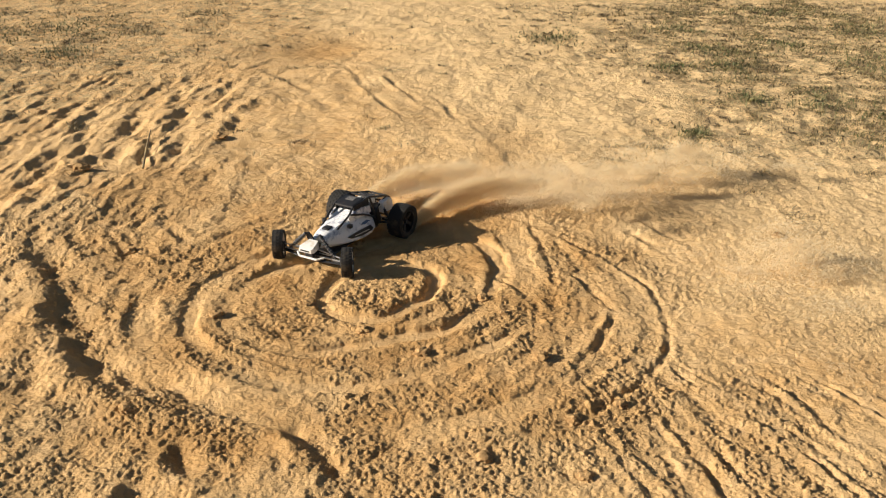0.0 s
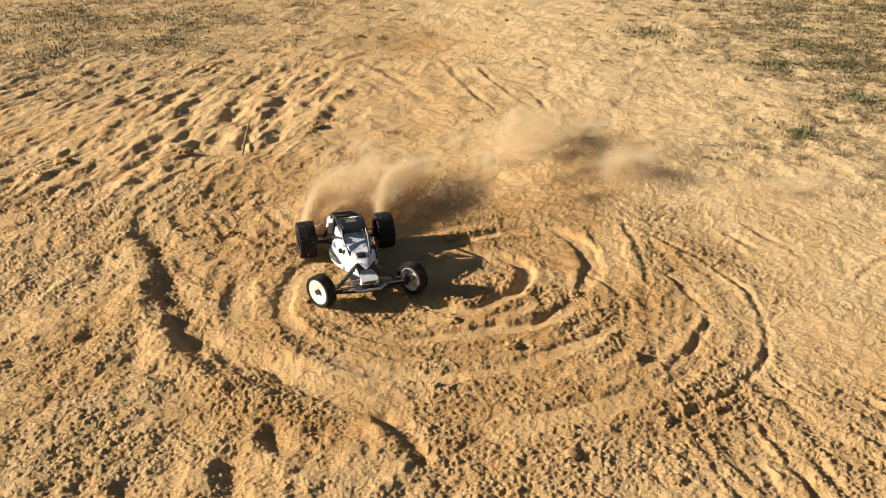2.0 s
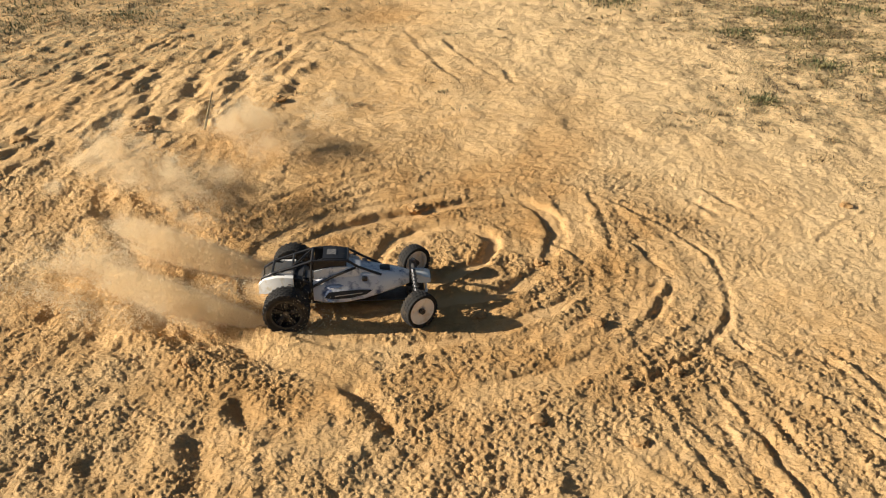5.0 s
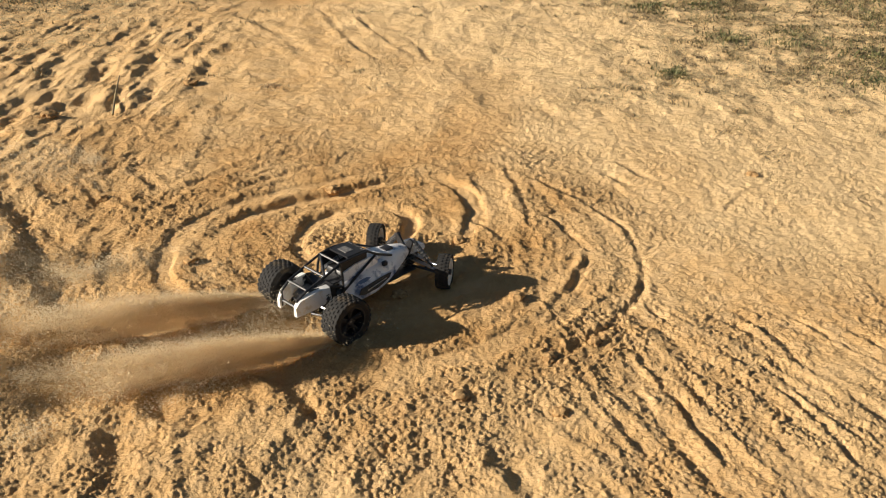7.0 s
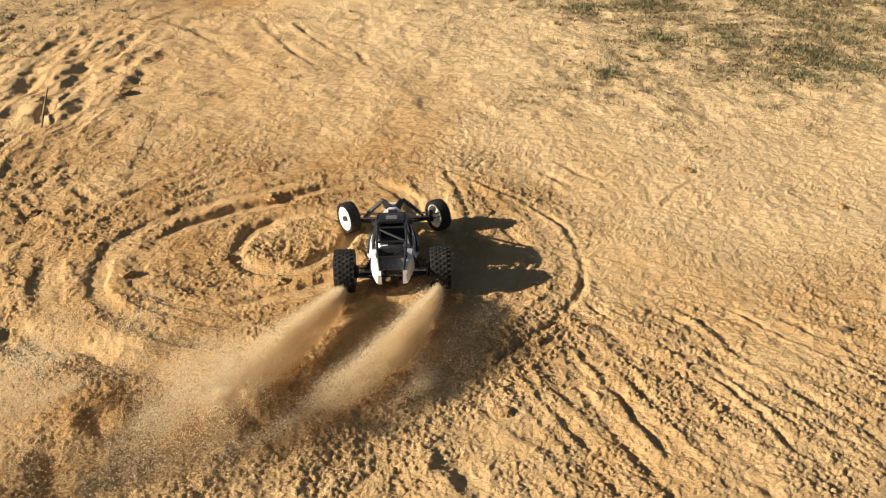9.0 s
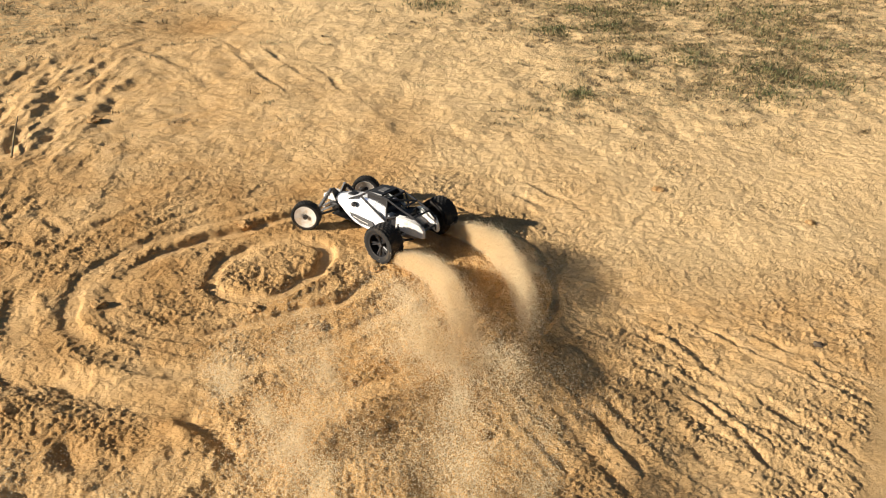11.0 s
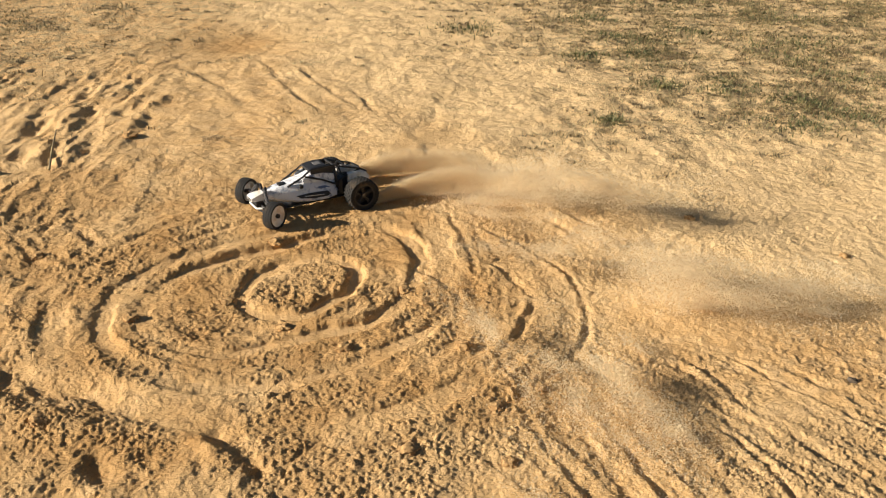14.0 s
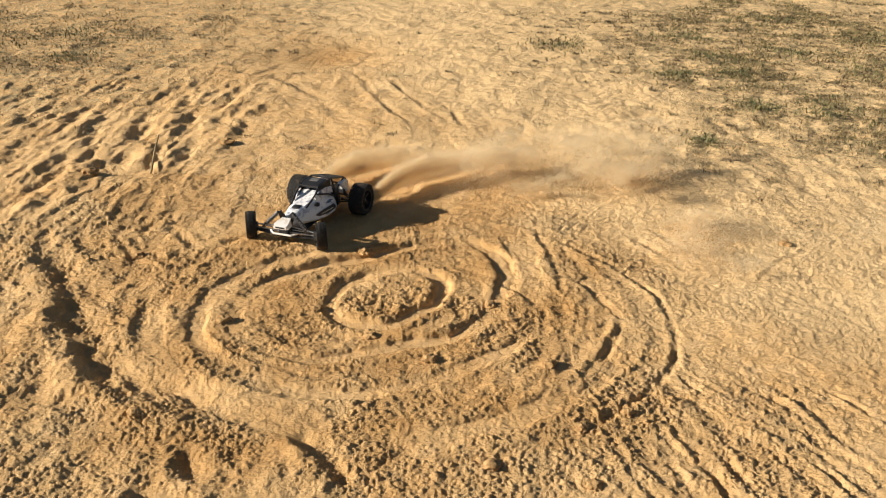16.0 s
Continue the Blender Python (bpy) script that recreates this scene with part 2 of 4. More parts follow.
# the deep trough and holes beyond the rings
groove(0.090, 0.098, .012, .066, -2.30, 4.30, -2.10, 4.02, -1.88, 3.72, -1.83, 3.55, -1.65, 3.24, -1.42, 2.99, -1.20, 2.87, -.85, 2.72)
groove(0.060, 0.046, .010, .030, -2.16, 4.38, -1.97, 4.19)
groove(0.060, 0.040, .010, .026, -2.37, 4.34, -2.22, 4.17)
groove(0.070, 0.044, .010, .024, -2.36, 3.80, -2.18, 3.66)
groove(0.026, 0.018, .016, .016, -1.98, 4.42, -1.74, 4.12, -1.57, 3.97)
groove(0.030, 0.024, .006, .016, -1.70, 4.59, -1.58, 4.42, -1.44, 4.27)
groove(0.050, 0.026, .010, .018, -.73, 3.28, -.88, 3.40)
groove(0.046, 0.044, .010, .036, -1.04, 2.47, -.90, 2.37, -.78, 2.28)
groove(0.042, 0.052, .008, .044, -.60, 2.60, -.48, 2.46, -.38, 2.31)
groove(0.050, 0.034, .010, .018, -2.02, 3.20, -1.98, 2.92)
groove(0.040, 0.028, .010, .018, -1.62, 2.80, -1.50, 2.72)
# furrows fanning out on the near side
groove(0.030, 0.029, .002, .017, 1.00, 3.02, 1.03, 2.85, 1.06, 2.57)
groove(0.020, 0.023, .000, .016, .86, 2.74, .90, 2.52, .94, 2.38, .97, 2.20, 1.02, 2.00)
groove(0.026, 0.026, .012, .013, 1.20, 3.00, 1.31, 2.87, 1.40, 2.72)
groove(0.024, 0.020, .004, .013, 1.38, 2.90, 1.46, 2.73, 1.50, 2.57, 1.58, 2.40, 1.66, 2.22)
groove(0.015, 0.022, .002, .013, 1.55, 2.95, 1.74, 2.66, 1.85, 2.50, 1.97, 2.33, 2.15, 2.05)
groove(0.034, 0.017, .004, .010, 1.10, 2.50, 1.19, 2.28, 1.27, 1.98)
groove(0.022, 0.016, .004, .010, 1.33, 2.42, 1.41, 2.23, 1.45, 2.00)
groove(0.020, 0.020, .008, .013, 1.46, 2.32, 1.56, 2.18, 1.65, 2.04, 1.74, 1.86)
groove(0.030, 0.017, .006, .012, .38, 2.42, .60, 2.13, .76, 1.90)
groove(0.024, 0.016, .004, .012, .98, 2.62, 1.07, 2.23, 1.19, 1.97, 1.32, 1.80)
groove(0.018, 0.013, .004, .009, 1.15, 2.75, 1.36, 2.37, 1.47, 1.95)
groove(0.022, 0.014, .004, .009, 1.66, 2.62, 1.75, 2.45)
groove(0.048, 0.037, .008, .029, .25, 2.15, .36, 1.90)
groove(0.030, 0.022, .004, .016, .76, 2.02, .80, 1.86)
groove(0.018, 0.014, .004, .009, 1.56, 2.40, 1.80, 1.97)
groove(0.024, 0.013, .006, .009, .65, 2.52, .73, 2.21, .84, 1.96)
groove(0.020, 0.013, .004, .009, .76, 2.62, .88, 2.13, .97, 1.85)
groove(0.018, 0.013, .004, .009, 1.75, 2.85, 1.95, 2.55, 2.25, 2.20)
groove(0.022, 0.012, .004, .009, 1.28, 2.62, 1.45, 2.30, 1.62, 1.92)
groove(0.022, 0.012, .004, .009, .50, 2.52, .62, 2.30, .70, 2.02)
# tracks and creases across the farther sand
groove(0.026, 0.018, .000, .014, 1.16, 4.62, 1.30, 4.36, 1.44, 4.14)
groove(0.024, 0.016, .000, .012, 1.04, 4.46, 1.16, 4.28, 1.28, 4.06)
groove(0.020, 0.012, .010, .004, 1.60, 3.90, 1.80, 4.14, 2.00, 4.28)
groove(0.036, 0.022, .004, .016, -1.05, 8.75, -.82, 8.06, -.54, 7.16, -.25, 6.60)
groove(0.036, 0.020, .004, .016, -.60, 8.30, -.45, 7.85, -.27, 7.35, -.05, 6.88)
groove(0.032, 0.016, .004, .012, -.08, 7.40, .02, 7.10, .15, 6.55)
groove(0.060, 0.022, .004, .018, -1.90, 8.60, -1.25, 7.60, -.90, 6.80)
# raked furrows of the lumpy bank
groove(0.075, 0.044, .010, .044, -2.60, 7.15, -2.49, 6.20)
groove(0.070, 0.050, .010, .050, -2.23, 7.00, -2.10, 6.00)
groove(0.070, 0.046, .010, .046, -2.02, 6.45, -1.93, 5.60)
groove(0.075, 0.044, .010, .040, -1.80, 7.25, -1.96, 6.70)
groove(0.070, 0.040, .010, .040, -2.94, 7.05, -2.90, 6.35)
groove(0.060, 0.044, .010, .046, -2.23, 6.20, -2.13, 5.55)
groove(0.070, 0.042, .010, .040, -2.79, 6.40, -2.68, 5.65)
groove(0.070, 0.044, .010, .040, -2.84, 5.88, -2.76, 5.40)
groove(0.075, 0.042, .010, .040, -3.34, 6.40, -3.17, 5.65)
groove(0.070, 0.040, .010, .034, -2.46, 5.66, -2.64, 5.50)
groove(0.060, 0.036, .010, .036, -2.42, 7.70, -2.34, 7.15)
groove(0.070, 0.038, .010, .036, -3.20, 7.30, -3.16, 6.60)
groove(0.070, 0.038, .010, .036, -3.60, 7.00, -3.55, 6.30)
groove(0.070, 0.034, .010, .036, -3.05, 5.35, -2.95, 4.95)
groove(0.060, 0.034, .010, .030, -2.62, 5.10, -2.56, 4.75)
groove(0.055, 0.030, .010, .030, -1.68, 6.75, -1.72, 6.25)
groove(0.060, 0.026, .006, .020, -2.55, 8.80, -2.02, 8.48)
# ribs at the near edge
groove(0.048, 0.034, .004, .026, -1.47, 2.28, -1.33, 1.98)
groove(0.040, 0.030, .004, .022, -1.60, 2.20, -1.48, 1.95)
groove(0.045, 0.032, .004, .024, -1.12, 2.30, -.98, 2.00)
groove(0.045, 0.026, .004, .022, -.46, 2.24, -.43, 2.06)
groove(0.040, 0.022, .004, .018, -.76, 2.14, -.74, 1.90)


def wheel_tracks(x, y):
    """Height of all the marks, and how much of a smooth rut floor there is (0 to 1)."""
    jx, jy = 0.016 * gnoise(x * 5, y * 5, 41) + 0.009 * gnoise(x * 19, y * 19, 42), 0.016 * gnoise(x * 5, y * 5, 43) + 0.009 * gnoise(x * 19, y * 19, 44)
    wx, wy = x + jx, y + jy
    h, floor = np.zeros_like(x), np.zeros_like(x)
    for flat, pts, w, deep, left, right, closed in TRACKS:
        reach = 5 * w + 0.05
        x0, x1 = min(p[0] for p in pts) - reach, max(p[0] for p in pts) + reach
        y0, y1 = min(p[1] for p in pts) - reach, max(p[1] for p in pts) + reach
        sel = (x > x0) & (x < x1) & (y > y0) & (y < y1)
        if not sel.any():
            continue
        ax, ay = wx[sel], wy[sel]
        s, u = along(ax, ay, pts)
        ends = 1.0 if closed else smooth(0.0, 0.15, u) * smooth(0.0, 0.15, 1 - u) * 0.92 + 0.08
        if flat:
            worn = np.clip(0.72 + 0.85 * gnoise(ax * 2.1 + 7 * w, ay * 2.1, 51 + int(deep * 1000)), 0.12, 1.25) * ends
            d = np.abs(s) - w * 0.5 * (1 + 0.3 * gnoise(ax * 4, ay * 4, 52))
            low = smooth(0.024, -0.010, d)
            bank = np.exp(-((d - 0.040) / 0.030) ** 2) * np.where(s > 0, left, right)
            h[sel] += (-deep * low + bank) * worn * 0.56
            floor[sel] = np.maximum(floor[sel], smooth(0.012, -0.012, d) * np.clip(worn, 0, 1) * min(1.0, 0.25 + deep / 0.035))
        else:
            vary = ends * np.clip(0.76 + 0.60 * gnoise(ax * 3.3 + 11 * w, ay * 3.3, 61) + 0.40 * gnoise(ax * 9, ay * 9, 62), 0.15, 1.2)
            prof = -deep * np.exp(-np.abs(s / w) ** 2.6) + left * np.exp(-((s - 1.7 * w) / w) ** 2) + right * np.exp(-((s + 1.6 * w) / w) ** 2)
            h[sel] += prof * vary * 0.40
    return h, floor


def crumble(x, y, floor):
    """How crumbly the sand is: 0 smooth, 1 all crumbs."""
    left = 0.15 * smooth(-1.0, -1.6, x) * smooth(3.2, 3.8, y) * smooth(6.4, 5.2, y)
    pale = 0.42 * smooth(0.7, 1.3, x) * smooth(2.7, 3.3, y) * smooth(6.5, 5.0, y)
    k = np.clip(0.80 + left - pale + 0.80 * fbm(x * 2.1, y * 2.1, 4, 111), 0.22, 1.25) * (0.50 + 0.50 * smooth(5.6, 4.4, y))
    return k * (1 - 0.88 * floor)


def ridged(x, y, seed):
    return 1 - 2.2 * np.abs(gnoise(x, y, seed))


def ground_height(x, y):
    wx, wy = x + 0.035 * gnoise(x * 3.1, y * 3.1, 41) + 0.012 * gnoise(x * 9, y * 9, 42), y + 0.035 * gnoise(x * 3.1, y * 3.1, 43) + 0.012 * gnoise(x * 9, y * 9, 44)
    far = smooth(14, 40, np.hypot(x, y))
    h = 0.018 * fbm(x * 0.9, y * 0.9, 3, 1) * (1 - far)
    marks, floor = wheel_tracks(x, y)
    h += marks
    # low swirling crests between the rings
    dx, dy = wx - CENTRE[0], wy - CENTRE[1]
    r, th = np.hypot(dx, dy), np.arctan2(dy, dx)
    swirl = smooth(1.55, 1.2, r) * (1 - floor)
    h += swirl * 0.0055 * ridged(r * 8.5 + 0.5 * th, 1.2 * np.cos(th) + 1.2 * np.sin(th) + r, 55)
    # kicked-up lumps beyond the rings on the sunny side
    side = smooth(-1.1, -1.7, x) * smooth(3.2, 4.0, y) * smooth(6.0, 5.0, y)
    h += side * (0.010 * gnoise(wx * 6, wy * 3.5, 74) + 0.005 * ridged(wx * 8, wy * 4, 75))
    bank = smooth(-1.3, -2.1, x) * smooth(3.9, 4.8, y) * smooth(10.5, 7.2, y)
    h += bank * (0.014 * gnoise(wx * 4.2 - 0.5 * wy, wy * 0.8, 71) + 0.010 * ridged(wx * 6.0 - wy * 0.6, wy * 0.9, 72) + 0.0065 * ridged(wx * 11 - wy, wy * 3, 73))
    # lumps in the foreground
    fore = np.clip(smooth(0.6, -0.1, x) * smooth(2.75, 2.2, y) + smooth(-1.2, -1.7, x) * smooth(4.2, 3.4, y), 0, 1)
    h += fore * (0.011 * gnoise(wx * 6.5, wy * 2.6, 81) + 0.008 * gnoise(wx * 12, wy * 8, 82))
    # fine furrows that fan out towards the near side
    fan = smooth(0.3, 0.8, x) * smooth(3.25, 2.8, y)
    ang, rad = np.arctan2(wx - 0.1, 4.3 - wy), np.hypot(wx - 0.1, wy - 4.3)
    h += fan * (0.0055 * ridged(ang * 16, rad * 0.9, 91) + 0.0045 * gnoise(ang * 45, rad * 2.0, 92))
    # old soft prints in the farther sand
    back = smooth(4.6, 5.6, y) * (1 - far)
    h += back * (0.013 * gnoise(wx * 2.6, wy * 2.6, 101) + 0.009 * gnoise(wx * 6, wy * 5, 102))
    h += back * 0.0042 * ridged(wx * 5.2, wy * 4.2, 104) * np.clip(0.6 + 0.9 * gnoise(x * 0.9, y * 0.7, 105) + 0.5 * smooth(-1.2, -2.4, x), 0, 1.5)
    h += back * smooth(0.6, 1.6, x) * 0.0045 * gnoise(wx * 10, wy * 8, 103)
    # a hollow with a broken edge in the far sand
    h -= 0.09 * np.exp(-((wx + 1.35) / 0.75) ** 2 - ((wy - 9.6) / 0.75) ** 2)
    # crumbs
    rough = crumble(x, y, floor)
    cr = 0.22 * clods(x, y, 0.050, 121, 0.10) + 0.42 * clods(x + 3, y, 0.025, 131, 0.40) + 0.95 * clods(x, y + 5, 0.0155, 133, 0.70) * smooth(7.0, 5.0, y)
    h += 0.62 * rough * cr * (1 - far)
    h += (0.004 * fbm(x * 14, y * 14, 3, 141) + 0.0030 * np.abs(gnoise(x * 36, y * 36, 145))) * (1 - far) * (1 - 0.7 * floor)
    return h


def ground_masks(x, y, floor=0.0):
    r = np.hypot(x - CENTRE[0] + 0.1, y - CENTRE[1])
    damp = smooth(1.75, 1.0, r + 0.35 * fbm(x * 1.7, y * 1.7, 3, 151)) * np.clip(0.62 + 0.5 * fbm(x * 3, y * 3, 3, 152), 0, 1)
    damp = np.maximum(damp, 0.6 * smooth(0.1, 0.5, fbm(x * 0.9, y * 0.9, 3, 153)) * smooth(7, 5, y) * smooth(1.1, 0.4, x))
    # rut floors: drier sand, lightened further for the light their smooth faces catch
    damp = np.maximum(damp, 0.9 * np.exp(-((x + 1.35) / 0.6) ** 2 - ((y - 9.6) / 0.6) ** 2)) * (1 - 0.75 * floor)
    right = smooth(1.0, 3.0, x + 0.10 * (y - 6) + 0.8 * fbm(x * 0.8, y * 0.8, 3, 161)) * smooth(4.7, 6.4, y + 0.4 * fbm(x, y, 2, 162))
    left = smooth(-2.6, -4.4, x + 0.6 * fbm(x * 0.8, y * 0.8, 3, 163) - 0.35 * (y - 7)) * smooth(5.8, 7.4, y)
    fore = 0.35 * smooth(-0.9, -1.6, x) * smooth(3.0, 2.3, y)
    litter = np.clip(right + left + fore, 0, 1)
    return damp, litter


def pale_mask(x, y):
    """Where the dry, bleached sand lies."""
    return 0.85 * smooth(-0.3, 1.6, x + 0.40 * (y - 5) + 0.6 * fbm(x * 1.1, y * 1.1, 3, 165)) * smooth(2.9, 3.6, y)


def build_ground():
    nu = np.linspace(-1, 1, 1010)
    us = np.concatenate(([-120, -20, -6, -3, -2.2, -1.8, -1.5, -1.3, -1.15, -1.05], nu, [1.05, 1.15, 1.3, 1.5, 1.8, 2.2, 3, 6, 20, 120]))
    k = np.linspace(0, 1, 830)
    p = -0.45
    dense = (1.7 ** p + (14.5 ** p - 1.7 ** p) * k) ** (1 / p)
    ys = np.concatenate(([-400, -100, -25, -10, -6, -4, -3, -2, -1.4, -0.8, -0.3, 0.2, 0.6, 1.0, 1.3, 1.55], dense, [16, 20, 30, 60, 150, 500]))
    half = np.maximum(0.74 * np.abs(ys) + 0.35, 1.5)
    X = us[None, :] * half[:, None]
    Y = np.repeat(ys[:, None], len(us), 1)
    shape = X.shape
    x, y = X.ravel(), Y.ravel()
    z = ground_height(x, y)
    reach = np.abs(np.repeat(us[None, :], len(ys), 0)).ravel()
    edge = smooth(1.0, 0.94, reach) * smooth(1.70, 1.86, y) * smooth(14.4, 13.6, y)
    z = z * edge + 0.018 * fbm(x * 0.9, y * 0.9, 2, 1) * (1 - edge) * (1 - smooth(14, 40, np.hypot(x, y)))
    n, (rows, cols) = len(x), shape
    idx = np.arange(n).reshape(shape)
    quads = np.stack((idx[:-1, :-1], idx[:-1, 1:], idx[1:, 1:], idx[1:, :-1]), -1).reshape(-1, 4)
    me = bpy.data.meshes.new("ground")
    me.vertices.add(n)
    me.vertices.foreach_set("co", np.stack((x, y, z), -1).astype(np.float32).ravel())
    me.loops.add(quads.size)
    me.loops.foreach_set("vertex_index", quads.astype(np.int32).ravel())
    me.polygons.add(len(quads))
    me.polygons.foreach_set("loop_start", np.arange(0, quads.size, 4, dtype=np.int32))
    me.polygons.foreach_set("use_smooth", np.ones(len(quads), dtype=bool))
    me.update(calc_edges=True)
    _, floor = wheel_tracks(x, y)
    damp, litter = ground_masks(x, y, floor)
    for name, v in (("damp", damp), ("litter", litter), ("pale", pale_mask(x, y)), ("crumbs", np.clip(0.34 + 0.75 * crumble(x, y, floor) - 0.30 * floor - 0.38 * pale_mask(x, y) * smooth(3.2, 4.2, y), 0.05, 1))):
        me.attributes.new(name, "FLOAT", "POINT").data.foreach_set("value", v.astype(np.float32))
    me.materials.append(SAND)
    return tagged(new("ground", me), "loose golden sand churned into rings by turning wheels", "sand ground", kind="structure")


build_ground()


def height_at(x, y):
    return float(ground_height(np.array([x], dtype=float), np.array([y], dtype=float))[0])


def soft_height(x, y):
    """The mean height of the sand over a wheel's print."""
    g = np.linspace(-0.06, 0.06, 5)
    gx, gy = np.meshgrid(x + g, y + g)
    return float(ground_height(gx.ravel(), gy.ravel()).mean())


# ---------------- mesh helpers ----------------
def part(name, bm, mat, parent=None, label="", flat=False):
    me = bpy.data.meshes.new(name)
    bmesh.ops.recalc_face_normals(bm, faces=bm.faces)
    if not flat:
        for f in bm.faces:
            f.smooth = True
        for e in bm.edges:
            if len(e.link_faces) == 2 and e.calc_face_angle(0) > 0.6:
                e.smooth = False
    bm.to_mesh(me)
    bm.free()
    me.materials.append(mat)
    ob = new(name, me)
    ob.parent = parent
    return tagged(ob, label)


def loft(rings, bm=None, caps=True):
    """A skin over rings that have equal numbers of points."""
    bm = bm or bmesh.new()
    made = [[bm.verts.new(p) for p in ring] for ring in rings]
    n = len(made[0])
    for a, b in zip(made, made[1:]):
        for k in range(n):
            bm.faces.new((a[k], a[(k + 1) % n], b[(k + 1) % n], b[k]))
    if caps:
        bm.faces.new(made[0][::-1])
        bm.faces.new(made[-1])
    return bm


def tube(points, radius, bm=None, sides=8):
    """A bar along points."""
    bm = bm or bmesh.new()
    pts = [Vector(p) for p in points]
    rings = []
    for k, p in enumerate(pts):
        way = (pts[min(k + 1, len(pts) - 1)] - pts[max(k - 1, 0)]).normalized()
        side = way.cross(Vector((0.13, 0.31, 0.94))).normalized()
        up = side.cross(way)
        r = radius[k] if isinstance(radius, (list, tuple)) else radius
        rings.append([p + r * (math.cos(a) * side + math.sin(a) * up) for a in (6.2831853 * j / sides for j in range(sides))])
    return loft(rings, bm)


def block(x0, x1, y0, y1, z0, z1, bevel=0.004, bm=None, taper=1.0):
    """A box with rounded edges; taper narrows its top."""
    own = bmesh.new()
    bmesh.ops.create_cube(own, size=1.0)
    for v in own.verts:
        s = taper if v.co.z > 0 else 1.0
        v.co = ((x0 + x1) / 2 + v.co.x * (x1 - x0) * s, (y0 + y1) / 2 + v.co.y * (y1 - y0) * s, (z0 + z1) / 2 + v.co.z * (z1 - z0))
    if bevel:
        bmesh.ops.bevel(own, geom=list(own.edges), offset=bevel, segments=2, affect="EDGES", profile=0.5)
    if bm is None:
        return own
    me = bpy.data.meshes.new("tmp")
    own.to_mesh(me)
    own.free()
    bm.from_mesh(me)
    bpy.data.meshes.remove(me)
    return bm


def lathe(profile, steps=36, bm=None):
    """Turns (radius, y) pairs about the y axis; the profile is closed."""
    bm = bm or bmesh.new()
    rings = []
    for k in range(steps):
        a = 6.2831853 * k / steps
        rings.append([bm.verts.new((r * math.cos(a), y, r * math.sin(a))) for r, y in profile])
    n = len(profile)
    for k in range(steps):
        a, b = rings[k], rings[(k + 1) % steps]
        for j in range(n):
            bm.faces.new((a[j], a[(j + 1) % n], b[(j + 1) % n], b[j]))
    return bm


# ---------------- the buggy ----------------
AXLE, TRACK_F, TRACK_R, RAD_F, RAD_R = 0.2825, 0.452, 0.425, 0.081, 0.100


def tyre_mesh(rad, width, rows, count, knob):
    w = width / 2
    rim = rad * (0.74 if rows == 4 else 0.66)
    prof = [(rim, -w * 0.86), (rad * 0.83, -w), (rad * 0.93, -w * 0.94), (rad * 0.965, -w * 0.6), (rad * 0.97, 0), (rad * 0.965, w * 0.6),
            (rad * 0.93, w * 0.94), (rad * 0.83, w), (rim, w * 0.86)]
    bm = lathe(prof, 40)
    for row in range(rows):
        yc = (row - (rows - 1) / 2) * width * 0.86 / max(rows - 1, 1)
        edge = abs(yc) > width * 0.36
        for k in range(count):
            a = 6.2831853 * (k + 0.5 * (row % 2)) / count
            half_t, half_y = knob * 0.5, (width * 0.86 / max(rows - 1, 1)) * 0.36
            r0, r1 = rad * (0.90 if edge else 0.955), rad * (0.970 if edge else 0.996)
            corner = []
            for r, s in ((r0, 1.0), (r1, 0.8)):
                for ct, cy in ((-1, -1), (1, -1), (1, 1), (-1, 1)):
                    aa = a + ct * half_t * s / rad
                    corner.append(bm.verts.new((r * math.cos(aa), yc + cy * half_y * s, r * math.sin(aa))))
            for f in ((4, 5, 6, 7), (0, 1, 5, 4), (1, 2, 6, 5), (2, 3, 7, 6), (3, 0, 4, 7)):
                bm.faces.new([corner[j] for j in f])
    return bm


